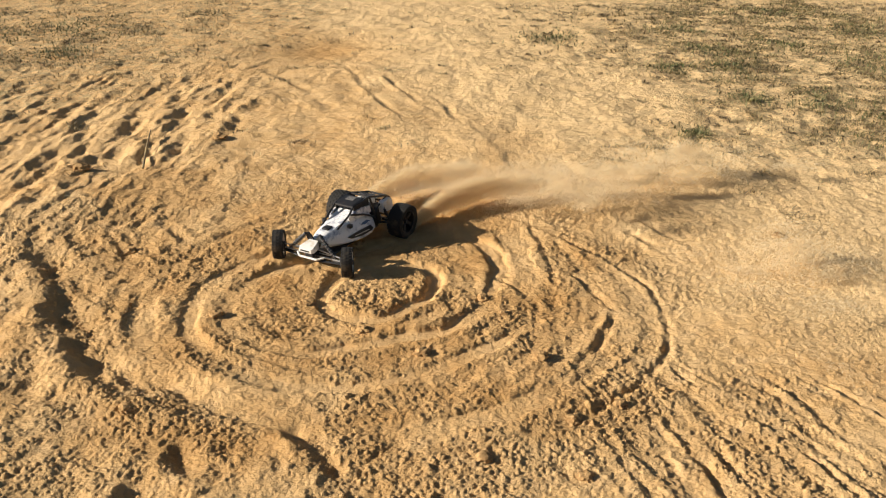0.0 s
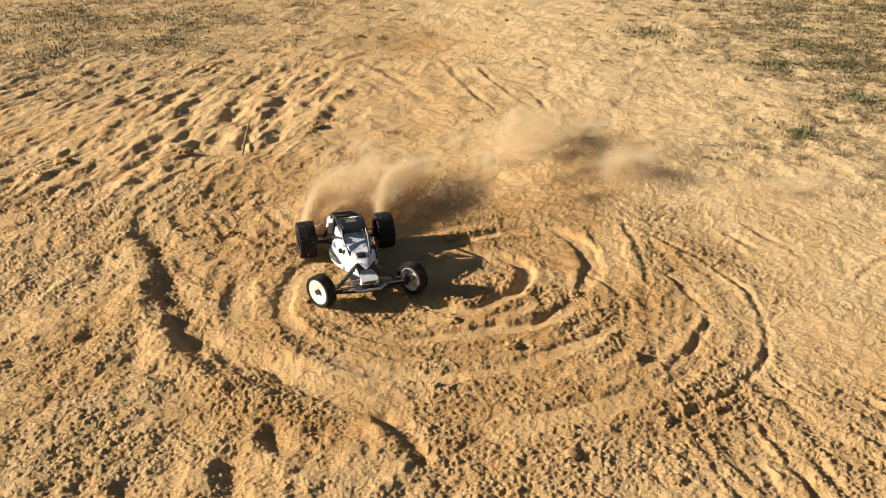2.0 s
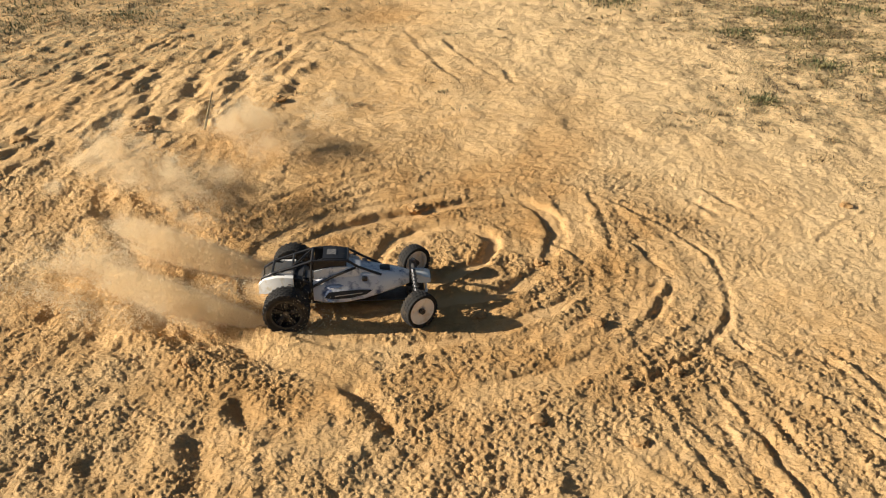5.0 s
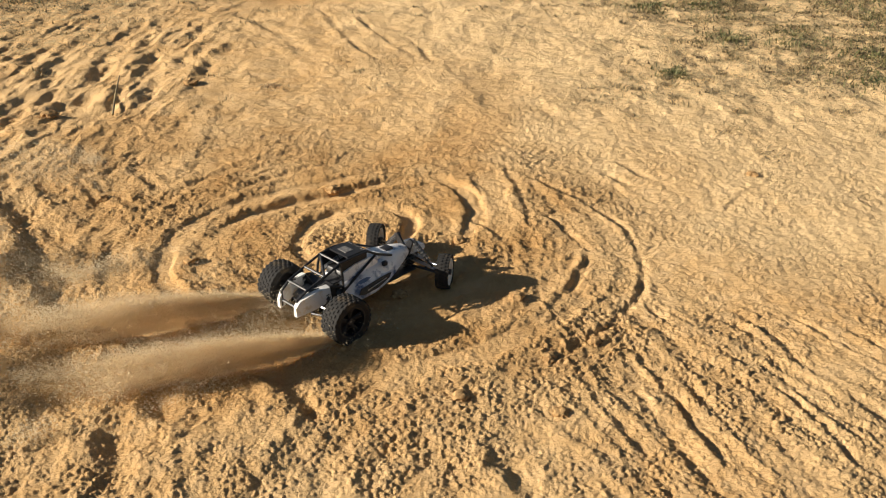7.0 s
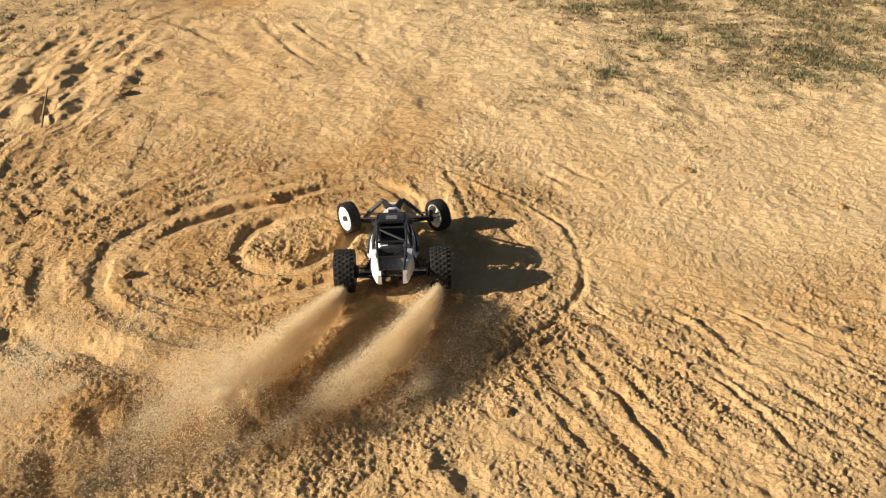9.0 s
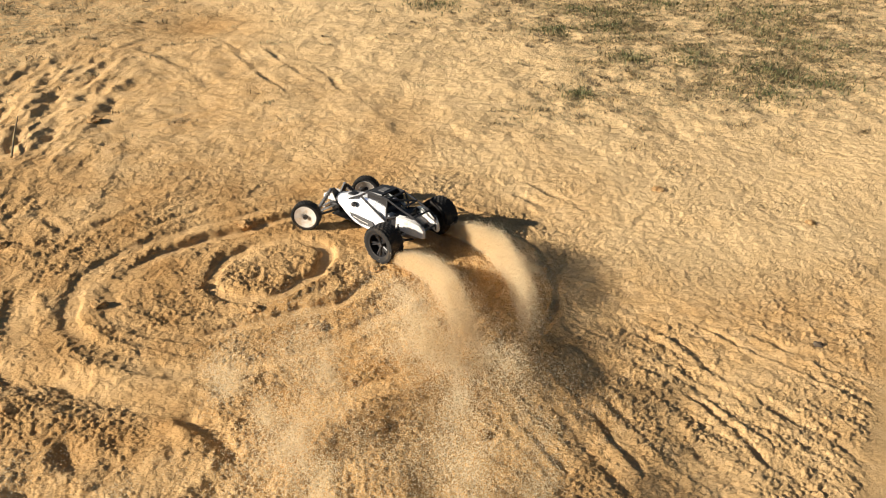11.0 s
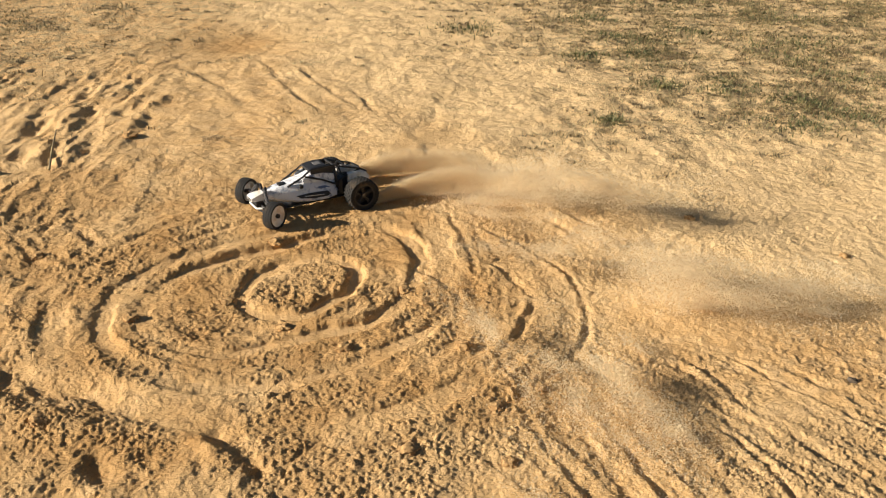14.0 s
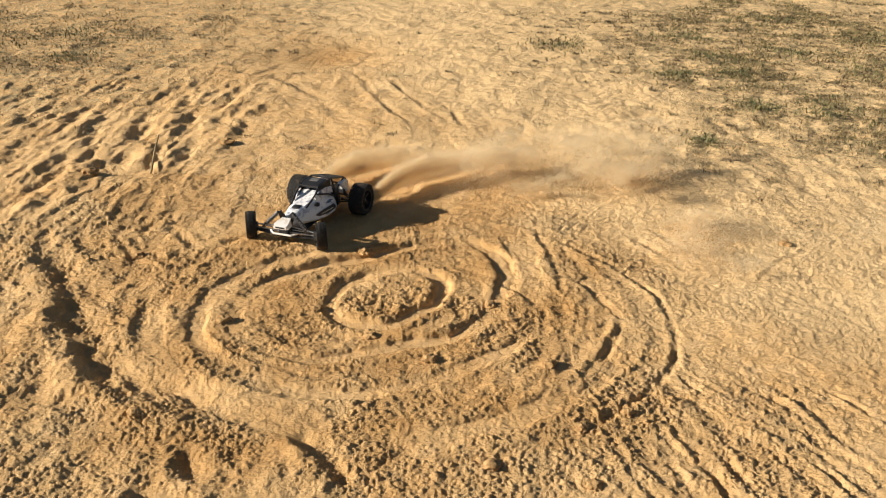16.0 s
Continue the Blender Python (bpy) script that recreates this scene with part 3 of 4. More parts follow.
def make_wheel(car, front, side):
    """side: +1 on the buggy's left. The wheel turns about its own y axis."""
    rad, width = (RAD_F, 0.056) if front else (RAD_R, 0.092)
    hub = part("wheel", lathe([(0.004, -0.03), (0.013, -0.03), (0.013, 0.03), (0.004, 0.03)], 12), DARKMETAL, car, "front wheel" if front else "rear wheel")
    part("tyre", tyre_mesh(rad, width, 4 if front else 6, 30 if front else 26, 0.010 if front else 0.014), RUBBER, hub, "knobbly black rubber tyre with sand in its tread")
    w, rim = width / 2, rad * (0.75 if front else 0.67)
    if front:
        o = side
        dish = [(0.012, o * w * 0.55), (rim * 0.5, o * w * 0.80), (rim * 0.86, o * w * 0.84), (rim, o * w * 0.92), (rim * 1.03, o * w * 0.86),
                (rim * 1.0, -o * w * 0.8), (rim * 0.92, -o * w * 0.8), (rim * 0.92, o * w * 0.5), (0.012, o * w * 0.3)]
        part("rim", lathe(dish, 40), RIM_WHITE, hub, "white dished plastic rim")
        part("hub_nut", lathe([(0.002, o * w * 0.35), (0.011, o * w * 0.35), (0.010, o * w * 0.72), (0.002, o * w * 0.72)], 6), BLACK, hub, "black hub nut")
    else:
        o = side
        bm = lathe([(rim * 0.90, -w * 0.85), (rim * 1.02, -w * 0.88), (rim * 1.02, w * 0.88), (rim * 0.90, w * 0.85)], 40)
        for k in range(5):
            a = 6.2831853 * k / 5
            for da in (-0.13, 0.13):
                tube([(0.012 * math.cos(a), o * w * 0.35, 0.012 * math.sin(a)), (rim * 0.95 * math.cos(a + da), o * w * 0.55, rim * 0.95 * math.sin(a + da))], 0.006, bm, 6)
        bmesh.ops.create_circle(bm, cap_ends=True, segments=32, radius=rim * 0.93, matrix=Matrix.Translation((0, -o * w * 0.05, 0)) @ Matrix.Rotation(radians(90), 4, "X"))
        part("rim", bm, BLACK, hub, "black spoked plastic rim")
        part("hub_nut", lathe([(0.002, o * w * 0.2), (0.014, o * w * 0.2), (0.012, o * w * 0.62), (0.002, o * w * 0.62)], 6), METAL, hub, "bare metal wheel nut")
    return hub


def shell_ring(x, wb, zb, ws, zs, wt, zt):
    half = [(wb * 0.8, zb), (wb, zb + 0.004), (ws - 0.004, zs - 0.006), (ws, zs), (ws * 0.55 + wt * 0.45 + 0.006, zs * 0.5 + zt * 0.5), (wt + 0.004, zt - 0.008), (wt * 0.78, zt)]
    return [(x, y, z) for y, z in half] + [(x, -y, z) for y, z in reversed(half)]


def make_spring(a, b, radius, turns):
    a, b = Vector(a), Vector(b)
    way = (b - a).normalized()
    side = way.orthogonal().normalized()
    up = way.cross(side)
    pts = []
    for k in range(turns * 8 + 1):
        u = k / (turns * 8)
        ang = u * turns * 6.2831853
        pts.append(a.lerp(b, u) + radius * (math.cos(ang) * side + math.sin(ang) * up))
    return tube(pts, 0.0022, sides=5)


def make_buggy():
    car = tagged(new("model_buggy"), "white and black radio-controlled off-road buggy throwing up sand", "model car")
    # tub and bonnet
    tub = [(-0.175, .066, .050, .098, .072, .062, .150), (-0.11, .078, .046, .120, .070, .070, .172), (-0.03, .078, .046, .119, .070, .068, .178),
           (0.05, .068, .050, .104, .076, .060, .176), (0.12, .054, .062, .082, .086, .050, .170), (0.18, .042, .076, .060, .098, .040, .162),
           (0.225, .032, .088, .044, .106, .030, .152), (0.25, .026, .096, .032, .112, .022, .144)]
    body = part("body", loft([shell_ring(*r) for r in tub]), WHITE, car, "white plastic body shell with blue-grey printed marks")
    for s in (1, -1):
        def on_side(x, u, off):
            """A place on the sloping side of the tub, u of the way up, off metres proud."""
            xs = [r[0] for r in tub]
            ws, zs, wt, zt = (float(np.interp(x, xs, [r[j] for r in tub])) for j in (3, 4, 5, 6))
            y = float(np.interp(u, [0, 0.5, 1], [ws, ws * 0.55 + wt * 0.45 + 0.006, wt + 0.004]))
            return (x, s * (y + off * 0.85), zs + (zt - 0.008 - zs) * u + off * 0.5)
        shape = [(-0.125, 0.18), (-0.105, 0.42), (-0.04, 0.44), (0.03, 0.40), (0.085, 0.28), (0.06, 0.14), (-0.02, 0.10), (-0.10, 0.11)]
        part("side_vent", loft([[on_side(x, u, o) for x, u in shape] for o in (-0.006, 0.009)]), BLACK, body, "black slotted side vent")
        shape = [(-0.08, 0.25), (-0.02, 0.27), (0.04, 0.25), (0.04, 0.22), (-0.08, 0.21)]
        part("vent_fin", loft([[on_side(x, u, o) for x, u in shape] for o in (0.004, 0.012)]), WHITE_PLAIN, body, "white fin in the vent")
        shape = [(-0.13, 0.62), (-0.10, 0.74), (-0.06, 0.72), (-0.04, 0.64), (-0.07, 0.58)]
        part("printed_mark", loft([[on_side(x, u, o) for x, u in shape] for o in (-0.003, 0.0045)]), BLUE, body, "blue printed mark")
        # rear quarter panel
        q = loft([[(-0.258, s * .068, .124), (-0.258, s * .100, .124), (-0.258, s * .092, .180), (-0.258, s * .066, .184)],
                  [(-0.328, s * .064, .112), (-0.328, s * .098, .114), (-0.328, s * .086, .182), (-0.328, s * .060, .188)],
                  [(-0.392, s * .048, .094), (-0.392, s * .074, .098), (-0.392, s * .068, .162), (-0.392, s * .048, .168)],
                  [(-0.414, s * .046, .092), (-0.414, s * .066, .096), (-0.414, s * .062, .134), (-0.414, s * .047, .138)]])
        part("tail_panel", q, WHITE_PLAIN, car, "white plastic tail panel")
    # cockpit, windscreen frame, roof
    part("cockpit", block(-0.165, 0.02, -0.058, 0.058, 0.155, 0.190, 0.01, taper=0.9), BLACK, car, "black cockpit opening")
    scr = loft([[(0.130, -.042, 0.161), (0.130, .042, 0.161), (0.125, .040, 0.169), (0.125, -.040, 0.169)],
                [(0.010, -.056, 0.178), (0.010, .056, 0.178), (0.007, .054, 0.192), (0.007, -.054, 0.192)],
                [(-0.035, -.050, 0.196), (-0.035, .050, 0.196), (-0.039, .048, 0.210), (-0.039, -.048, 0.210)]])
    part("bonnet_cowl", scr, WHITE, car, "white cowl with blue-grey printed marks")
    for s in (1, -1):
        side = loft([[(x, s * (w - 0.004), z0), (x, s * (w + 0.003), z0), (x, s * (w - 0.006), z1), (x, s * (w - 0.013), z1)] for x, w, z0, z1 in
                     ((0.030, .068, .168, .196), (-0.015, .073, .170, .212), (-0.095, .078, .170, .214), (-0.170, .074, .160, .196))])
        part("cockpit_side", side, WHITE, car, "white cockpit side with blue-grey printed marks")
        part("window_net", loft([[(x, s * (.058 - k), z0), (x, s * (.062 - k), z0), (x, s * .060, z1), (x, s * .056, z1)] for x, k, z0, z1 in
                                 ((-0.025, 0, .205, .238), (-0.095, 0, .206, .246), (-0.170, 0, .188, .244))]), BLACK, car, "black side window net")
    # filler block added to keep the space around the engine dark
    part("engine_bay_filler", loft([[(x, -w, .06), (x, w, .06), (x, w * 0.9, z), (x, -w * 0.9, z)] for x, w, z in ((-0.200, .075, .150), (-0.220, .085, .165), (-0.270, .075, .150))]), BLACK, car, "black block filling the space behind the cockpit")
    part("bonnet_scoop", block(0.120, 0.165, -0.022, 0.022, 0.160, 0.174, 0.003), BLACK, car, "black bonnet scoop")
    for s in (1, -1):
        part("mirror", block(0.040, 0.065, s * .084 - .012, s * .088 + .012, 0.150, 0.172, 0.006), BLACK, car, "black round side lamp")
    part("roof_panel", loft([[(x, -w, z), (x, w, z), (x, w * 0.94, z + 0.008), (x, -w * 0.94, z + 0.008)] for x, w, z in
                             ((-0.015, .050, 0.232), (-0.035, .058, 0.242), (-0.085, .062, 0.247), (-0.128, .060, 0.247))]), BLACK, car, "black roof panel")
    part("roof_sticker", loft([[(x, -w, z), (x, w, z), (x, w, z + 0.003), (x, -w, z + 0.003)] for x, w, z in ((-0.070, .026, 0.253), (-0.110, .026, 0.255))]), GREY, car, "pale sticker on the roof")
    R = 0.0058
    bars = []
    for s in (1, -1):
        bars += [[(0.125, s * .052, 0.160), (0.025, s * .064, 0.210), (-0.020, s * .060, 0.240)],
                 [(-0.020, s * .060, 0.240), (-0.095, s * .068, 0.248), (-0.175, s * .064, 0.246)],
                 [(-0.175, s * .064, 0.246), (-0.250, s * .066, 0.222), (-0.350, s * .060, 0.192)],
                 [(-0.350, s * .060, 0.192), (-0.396, s * .052, 0.165), (-0.402, s * .050, .100)],
                 [(-0.175, s * .064, 0.246), (-0.180, s * .080, 0.195), (-0.185, s * .088, .120)],
                 [(-0.185, s * .088, 0.150), (-0.240, s * .078, 0.170), (-0.345, s * .062, 0.188)],
                 [(0.015, s * .066, 0.208), (-0.085, s * .086, 0.178), (-0.185, s * .088, .128)]]
    bars += [[(-0.020, -.060, 0.240), (-0.020, .060, 0.240)], [(-0.175, -.064, 0.246), (-0.175, .064, 0.246)], [(-0.350, -.060, 0.192), (-0.350, .060, 0.192)],
             [(-0.260, -.066, 0.219), (-0.260, .066, 0.219)], [(-0.175, .064, 0.244), (-0.260, -.064, 0.219)], [(-0.400, -.050, .128), (-0.400, .050, .128)]]
    for b in bars:
        part("cage_bar", tube(b, R), BLACK, car)
    part("rear_deck", loft([[(x, -.052, z), (x, .052, z), (x, .050, z + .008), (x, -.050, z + .008)] for x, z in ((-0.255, .140), (-0.30, .138), (-0.345, .122))]), GREY, car, "dusty grey rear deck")
    # running gear
    part("chassis_plate", block(-0.27, 0.27, -0.058, 0.058, 0.030, 0.037, 0.003), DARKMETAL, car, "dark metal chassis plate")
    eng = part("engine", block(-0.225, -0.155, -0.042, 0.035, 0.04, 0.115, 0.006), DARKMETAL, car, "small petrol engine")
    for k in range(5):
        part("cooling_fin", block(-0.222, -0.160, -0.050, 0.020, 0.118 + k * 0.009, 0.122 + k * 0.009, 0.001), METAL if k % 2 else DARKMETAL, eng)
    part("exhaust", tube([(-0.19, 0.03, 0.08), (-0.22, 0.07, 0.075), (-0.29, 0.045, 0.07), (-0.33, 0.02, 0.068)], [0.010, 0.014, 0.020, 0.012]), METAL, car, "bare metal exhaust")
    part("air_filter", tube([(-0.20, -0.055, 0.10), (-0.20, -0.085, 0.12)], [0.018, 0.020], sides=14), BLACK, car, "black air filter")
    part("fuel_tank", block(-0.152, -0.125, -0.05, 0.05, 0.05, 0.13, 0.008), WHITE_PLAIN, car, "white fuel tank")
    part("gearbox", block(-0.31, -0.235, -0.030, 0.030, 0.04, 0.105, 0.01), BLACK, car, "black gearbox")
    part("front_bulkhead", block(0.235, 0.30, -0.030, 0.030, 0.038, 0.085, 0.008), BLACK, car, "black front bulkhead")
    part("front_bumper", loft([[(x, -w, z0), (x, w, z0), (x, w * 0.9, z1), (x, -w * 0.9, z1)] for x, w, z0, z1 in
                               ((0.262, .030, .100, .146), (0.295, .040, .104, .140), (0.330, .048, .106, .132), (0.345, .042, .108, .126))]), WHITE_PLAIN, car, "white nose bumper")
    part("bumper_slot", block(0.337, 0.3485, -0.028, 0.028, 0.113, 0.121, 0.002), BLACK, car, "dark slot in the bumper")
    part("bumper_stay", loft([[(x, -.026, z), (x, .026, z), (x, .022, z + .05), (x, -.022, z + .05)] for x, z in ((0.27, .050), (0.315, .058))]), BLACK, car, "black bumper stay")
    part("skid_bar", tube([(0.300, -0.085, 0.074), (0.325, -0.055, 0.068), (0.325, 0.055, 0.068), (0.300, 0.085, 0.074)], 0.006), WHITE_PLAIN, car, "scuffed pale skid bar")
    part("shock_tower", loft([[(x, -.056, .176), (x, -.026, .095), (x, .026, .095), (x, .056, .176), (x, .036, .184), (x, 0.0, .140), (x, -.036, .184)] for x in (0.252, 0.262)]), BLACK, car, "black front shock tower")
    part("shock_tower", loft([[(x, -.076, .175), (x, -.028, .090), (x, .028, .090), (x, .076, .175), (x, .058, .184), (x, 0.0, .15), (x, -.058, .184)] for x in (-0.262, -0.254)]), BLACK, car, "black rear shock tower")
    for s in (1, -1):
        for fx, inner, outer, zi, zo in ((AXLE, 0.030, TRACK_F / 2 - 0.034, .055, .072), (-AXLE, 0.032, TRACK_R / 2 - 0.052, .055, .085)):
            bm = tube([(fx - 0.035, s * inner, zi), (fx, s * outer, zo - 0.016)], 0.0065)
            tube([(fx + 0.030, s * inner, zi), (fx, s * outer, zo - 0.016)], 0.0065, bm)
            tube([(fx - 0.015, s * (inner + outer) / 2, (zi + zo) / 2 - 0.008), (fx + 0.015, s * (inner + outer) / 2, (zi + zo) / 2 - 0.008)], 0.005, bm)
            part("lower_arm", bm, BLACK, car, "black suspension arm")
            part("upper_link", tube([(fx - 0.01, s * inner, zi + 0.045), (fx, s * outer, zo + 0.018)], 0.004), METAL if fx > 0 else BLACK, car, "thin suspension link")
            part("upright", block(fx - 0.012, fx + 0.012, s * outer - 0.010, s * outer + 0.010, zo - 0.028, zo + 0.028, 0.004), BLACK, car, "black wheel upright")
            part("drive_shaft", tube([(fx, s * inner, zo - 0.004), (fx, s * (outer + 0.03), zo)], 0.005), METAL, car)
            tx = 0.268 if fx > 0 else -0.268
            top = (tx, s * (0.048 if fx > 0 else 0.066), 0.178 if fx > 0 else 0.176)
            low = (fx, s * (outer - 0.035), zo - 0.004)
            mid = Vector(top).lerp(Vector(low), 0.55)
            sh = part("shock", tube([top, mid, low], [0.0095, 0.0095, 0.004]), DARKMETAL, car, "oil-filled shock absorber")
            part("spring", make_spring(Vector(top).lerp(Vector(low), 0.12), Vector(top).lerp(Vector(low), 0.88), 0.0125, 7), BLACK if fx < 0 else GREY, sh, "coil spring")
        part("steering_link", tube([(0.262, s * 0.018, 0.075), (0.262, s * (TRACK_F / 2 - 0.045), 0.080)], 0.0035), METAL, car)
    part("aerial", tube([(-0.06, 0.05, 0.15), (-0.11, 0.052, 0.235), (-0.16, 0.053, 0.26)], 0.0015, sides=5), BLACK, car, "thin black aerial")
    wheels = [(make_wheel(car, f, s), f, s) for f in (True, False) for s in (1, -1)]
    return car, wheels


BUGGY, WHEELS = make_buggy()

# where the buggy is: seconds, x, y, heading in degrees
DRIVE = [(0.0, -0.565, 4.243, -119.2), (1.0, -0.796, 4.049, -93.1), (2.0, -0.924, 3.770, -67.0), (3.0, -0.928, 3.531, -41.3), (4.0, -0.841, 3.315, -11.0),
         (6.5, -0.369, 3.143, 35.1), (7.5, -0.135, 3.213, 55.7), (8.5, 0.068, 3.416, 77.9), (9.0, 0.151, 3.513, 87.0), (11.5, 0.198, 4.210, 143.3),
         (12.5, 0.028, 4.467, 164.2), (13.5, -0.226, 4.715, 194.4), (14.5, -0.494, 4.771, 218.1), (15.5, -0.733, 4.708, 237.7), (16.0, -0.857, 4.619, 250.6)]


def drive_at(t):
    """Place and heading at t; before the start the buggy came round the same ring."""
    if t < 0:
        x, y, a = drive_at(16.0 + t)
        return x + 0.292, y - 0.376, a - 369.8
    ts = [r[0] for r in DRIVE]
    out = []
    for c in (1, 2, 3):
        v = [r[c] for r in DRIVE]
        k = min(max(int(np.searchsorted(ts, t, "right")) - 1, 0), len(ts) - 2)
        h = ts[k + 1] - ts[k]
        u = (t - ts[k]) / h

        def slope(j):
            a, b = max(j - 1, 0), min(j + 1, len(ts) - 1)
            return (v[b] - v[a]) / (ts[b] - ts[a])
        m0, m1 = slope(k) * h, slope(k + 1) * h
        out.append((2 * u ** 3 - 3 * u ** 2 + 1) * v[k] + (u ** 3 - 2 * u ** 2 + u) * m0 + (3 * u ** 2 - 2 * u ** 3) * v[k + 1] + (u ** 3 - u ** 2) * m1)
    return tuple(out)


def car_pose(t):
    x, y, a = drive_at(t)
    c, s = math.cos(radians(a)), math.sin(radians(a))
    hs = [soft_height(x + c * px - s * py, y + s * px + c * py) for px, py in ((AXLE, TRACK_F / 2), (AXLE, -TRACK_F / 2), (-AXLE, TRACK_R / 2), (-AXLE, -TRACK_R / 2))]
    z = sum(hs) / 4
    pitch = -math.degrees(math.atan2((hs[0] + hs[1] - hs[2] - hs[3]) / 2, 2 * AXLE)) * 0.6
    roll = math.degrees(math.atan2((hs[0] + hs[2] - hs[1] - hs[3]) / 2, TRACK_F)) * 0.6
    return x, y, z, a, roll, pitch


# ---------------- flying sand ----------------
def grains(name, pts, sizes, seed, mat):
    """Many tiny flakes of sand in one mesh."""
    rng = np.random.default_rng(seed)
    n = len(pts)
    base = np.array([(1, 0, 0), (-0.5, 0.87, 0), (-0.5, -0.87, 0)], dtype=float)
    q = rng.normal(size=(n, 4))
    q /= np.linalg.norm(q, axis=1)[:, None]
    w, x, y, z = q.T
    rot = np.stack((1 - 2 * (y * y + z * z), 2 * (x * y - z * w), 2 * (x * z + y * w), 2 * (x * y + z * w), 1 - 2 * (x * x + z * z), 2 * (y * z - x * w),
                    2 * (x * z - y * w), 2 * (y * z + x * w), 1 - 2 * (x * x + y * y)), -1).reshape(n, 3, 3)
    v = np.einsum("nij,kj->nki", rot, base) * sizes[:, None, None] + pts[:, None, :]
    faces = np.arange(n * 3).reshape(-1, 3)
    me = bpy.data.meshes.new(name)
    me.vertices.add(n * 3)
    me.vertices.foreach_set("co", v.astype(np.float32).ravel())
    me.loops.add(faces.size)
    me.loops.foreach_set("vertex_index", faces.astype(np.int32).ravel())
    me.polygons.add(len(faces))
    me.polygons.foreach_set("loop_start", np.arange(0, faces.size, 3, dtype=np.int32))
    me.update(calc_edges=True)
    me.materials.append(mat)
    return me


def puff_mesh(seed, count, size):
    """A torn drift of dust, longer than wide, curling into wisps; x is the way it flies."""
    rng = np.random.default_rng(seed)
    n = 22
    heads = rng.normal(size=(n, 3)) * np.array([0.34, 0.14, 0.060])
    pick = rng.choice(n, count, p=rng.dirichlet(np.full(n, 1.6)))
    spread = rng.uniform(0.35, 1.25, n)
    p = heads[pick] + rng.normal(size=(count, 3)) * np.array([0.15, 0.060, 0.046]) * spread[pick][:, None]
    for k in range(3):
        f, a, ph = 7 * 1.8 ** k, 0.045 / 1.6 ** k, rng.uniform(0, 6.28, 6)
        p = p + a * np.stack((np.sin(p[:, 1] * f + ph[0]) + np.cos(p[:, 2] * f + ph[1]), np.sin(p[:, 0] * f + ph[2]) * np.cos(p[:, 2] * f + ph[3]),
                              0.7 * np.sin(p[:, 0] * f + ph[4]) * np.sin(p[:, 1] * f * 1.3 + ph[5])), -1)
    p[:, 2] = np.abs(p[:, 2] + 0.05) - 0.01
    s = size * rng.uniform(0.6, 1.2, count) * np.where(rng.random(count) < 0.001, 1.8, 1.0)
    return grains("dust_puff", p, s, seed + 1, DRIFT)


def jet_mesh(seed, count):
    """Sand torn off by one spinning wheel: a narrow root, then a torn sheet that bends aside as it flies backwards."""
    rng = np.random.default_rng(seed)
    streaks = 46
    pick = rng.integers(0, streaks, count)
    far = rng.uniform(0.45, 1.0, streaks)[pick]
    lane = rng.uniform(-1, 1, streaks)
    aside, tall = lane[pick], (0.25 + 0.75 * rng.random(streaks) ** 1.2)[pick]
    u = far * rng.random(count) ** 0.85
    clot = 0.5 + 0.5 * np.sin(u * rng.uniform(14, 40, streaks)[pick] + rng.uniform(0, 6.3, streaks)[pick])
    keep = rng.random(count) < 0.35 + 0.65 * clot
    loose = rng.random(count) < 0.28
    wide = 0.014 + 0.090 * u ** 1.2
    jit = np.where(loose, 0.55, 0.13)
    x = -0.03 - 1.12 * u + rng.normal(size=count) * 0.012
    y = 0.56 * u ** 2.2 + wide * (0.75 * aside + jit * rng.normal(size=count))
    arc = 0.02 + 0.56 * u * (1.08 - u)
    z = arc * tall * (1 + 0.10 * rng.normal(size=count)) + rng.normal(size=count) * (0.005 + 0.05 * u * jit)
    p = np.stack((x, y, np.maximum(z, -0.01)), -1)[keep]
    s = (0.0023 * rng.uniform(0.5, 1.2, count) * np.where(rng.random(count) < 0.003, 2.0, 1.0))[keep]
    return grains("sand_jet", p, s, seed + 1, GRAIN)


JETS = []
for s in (1, -1):
    jet = tagged(new("sand_jet", jet_mesh(300 + s, 190000)), "jet of golden sand torn up by a spinning rear wheel", "flying sand", "sand jets behind the wheels", "stuff")
    JETS.append((jet, s))
PUFF_MESHES = [puff_mesh(400 + 10 * k, 44000, 0.0026) for k in range(5)]
PUFFS = []
for k in range(38):
    t0 = -3.6 + 0.515 * k
    puff = tagged(new("dust_puff", PUFF_MESHES[k % 5]), "drifting cloud of golden dust settling on the sand", "dust cloud", "dust behind the buggy", "stuff")
    PUFFS.append((puff, t0, 1 if k % 2 else -1))


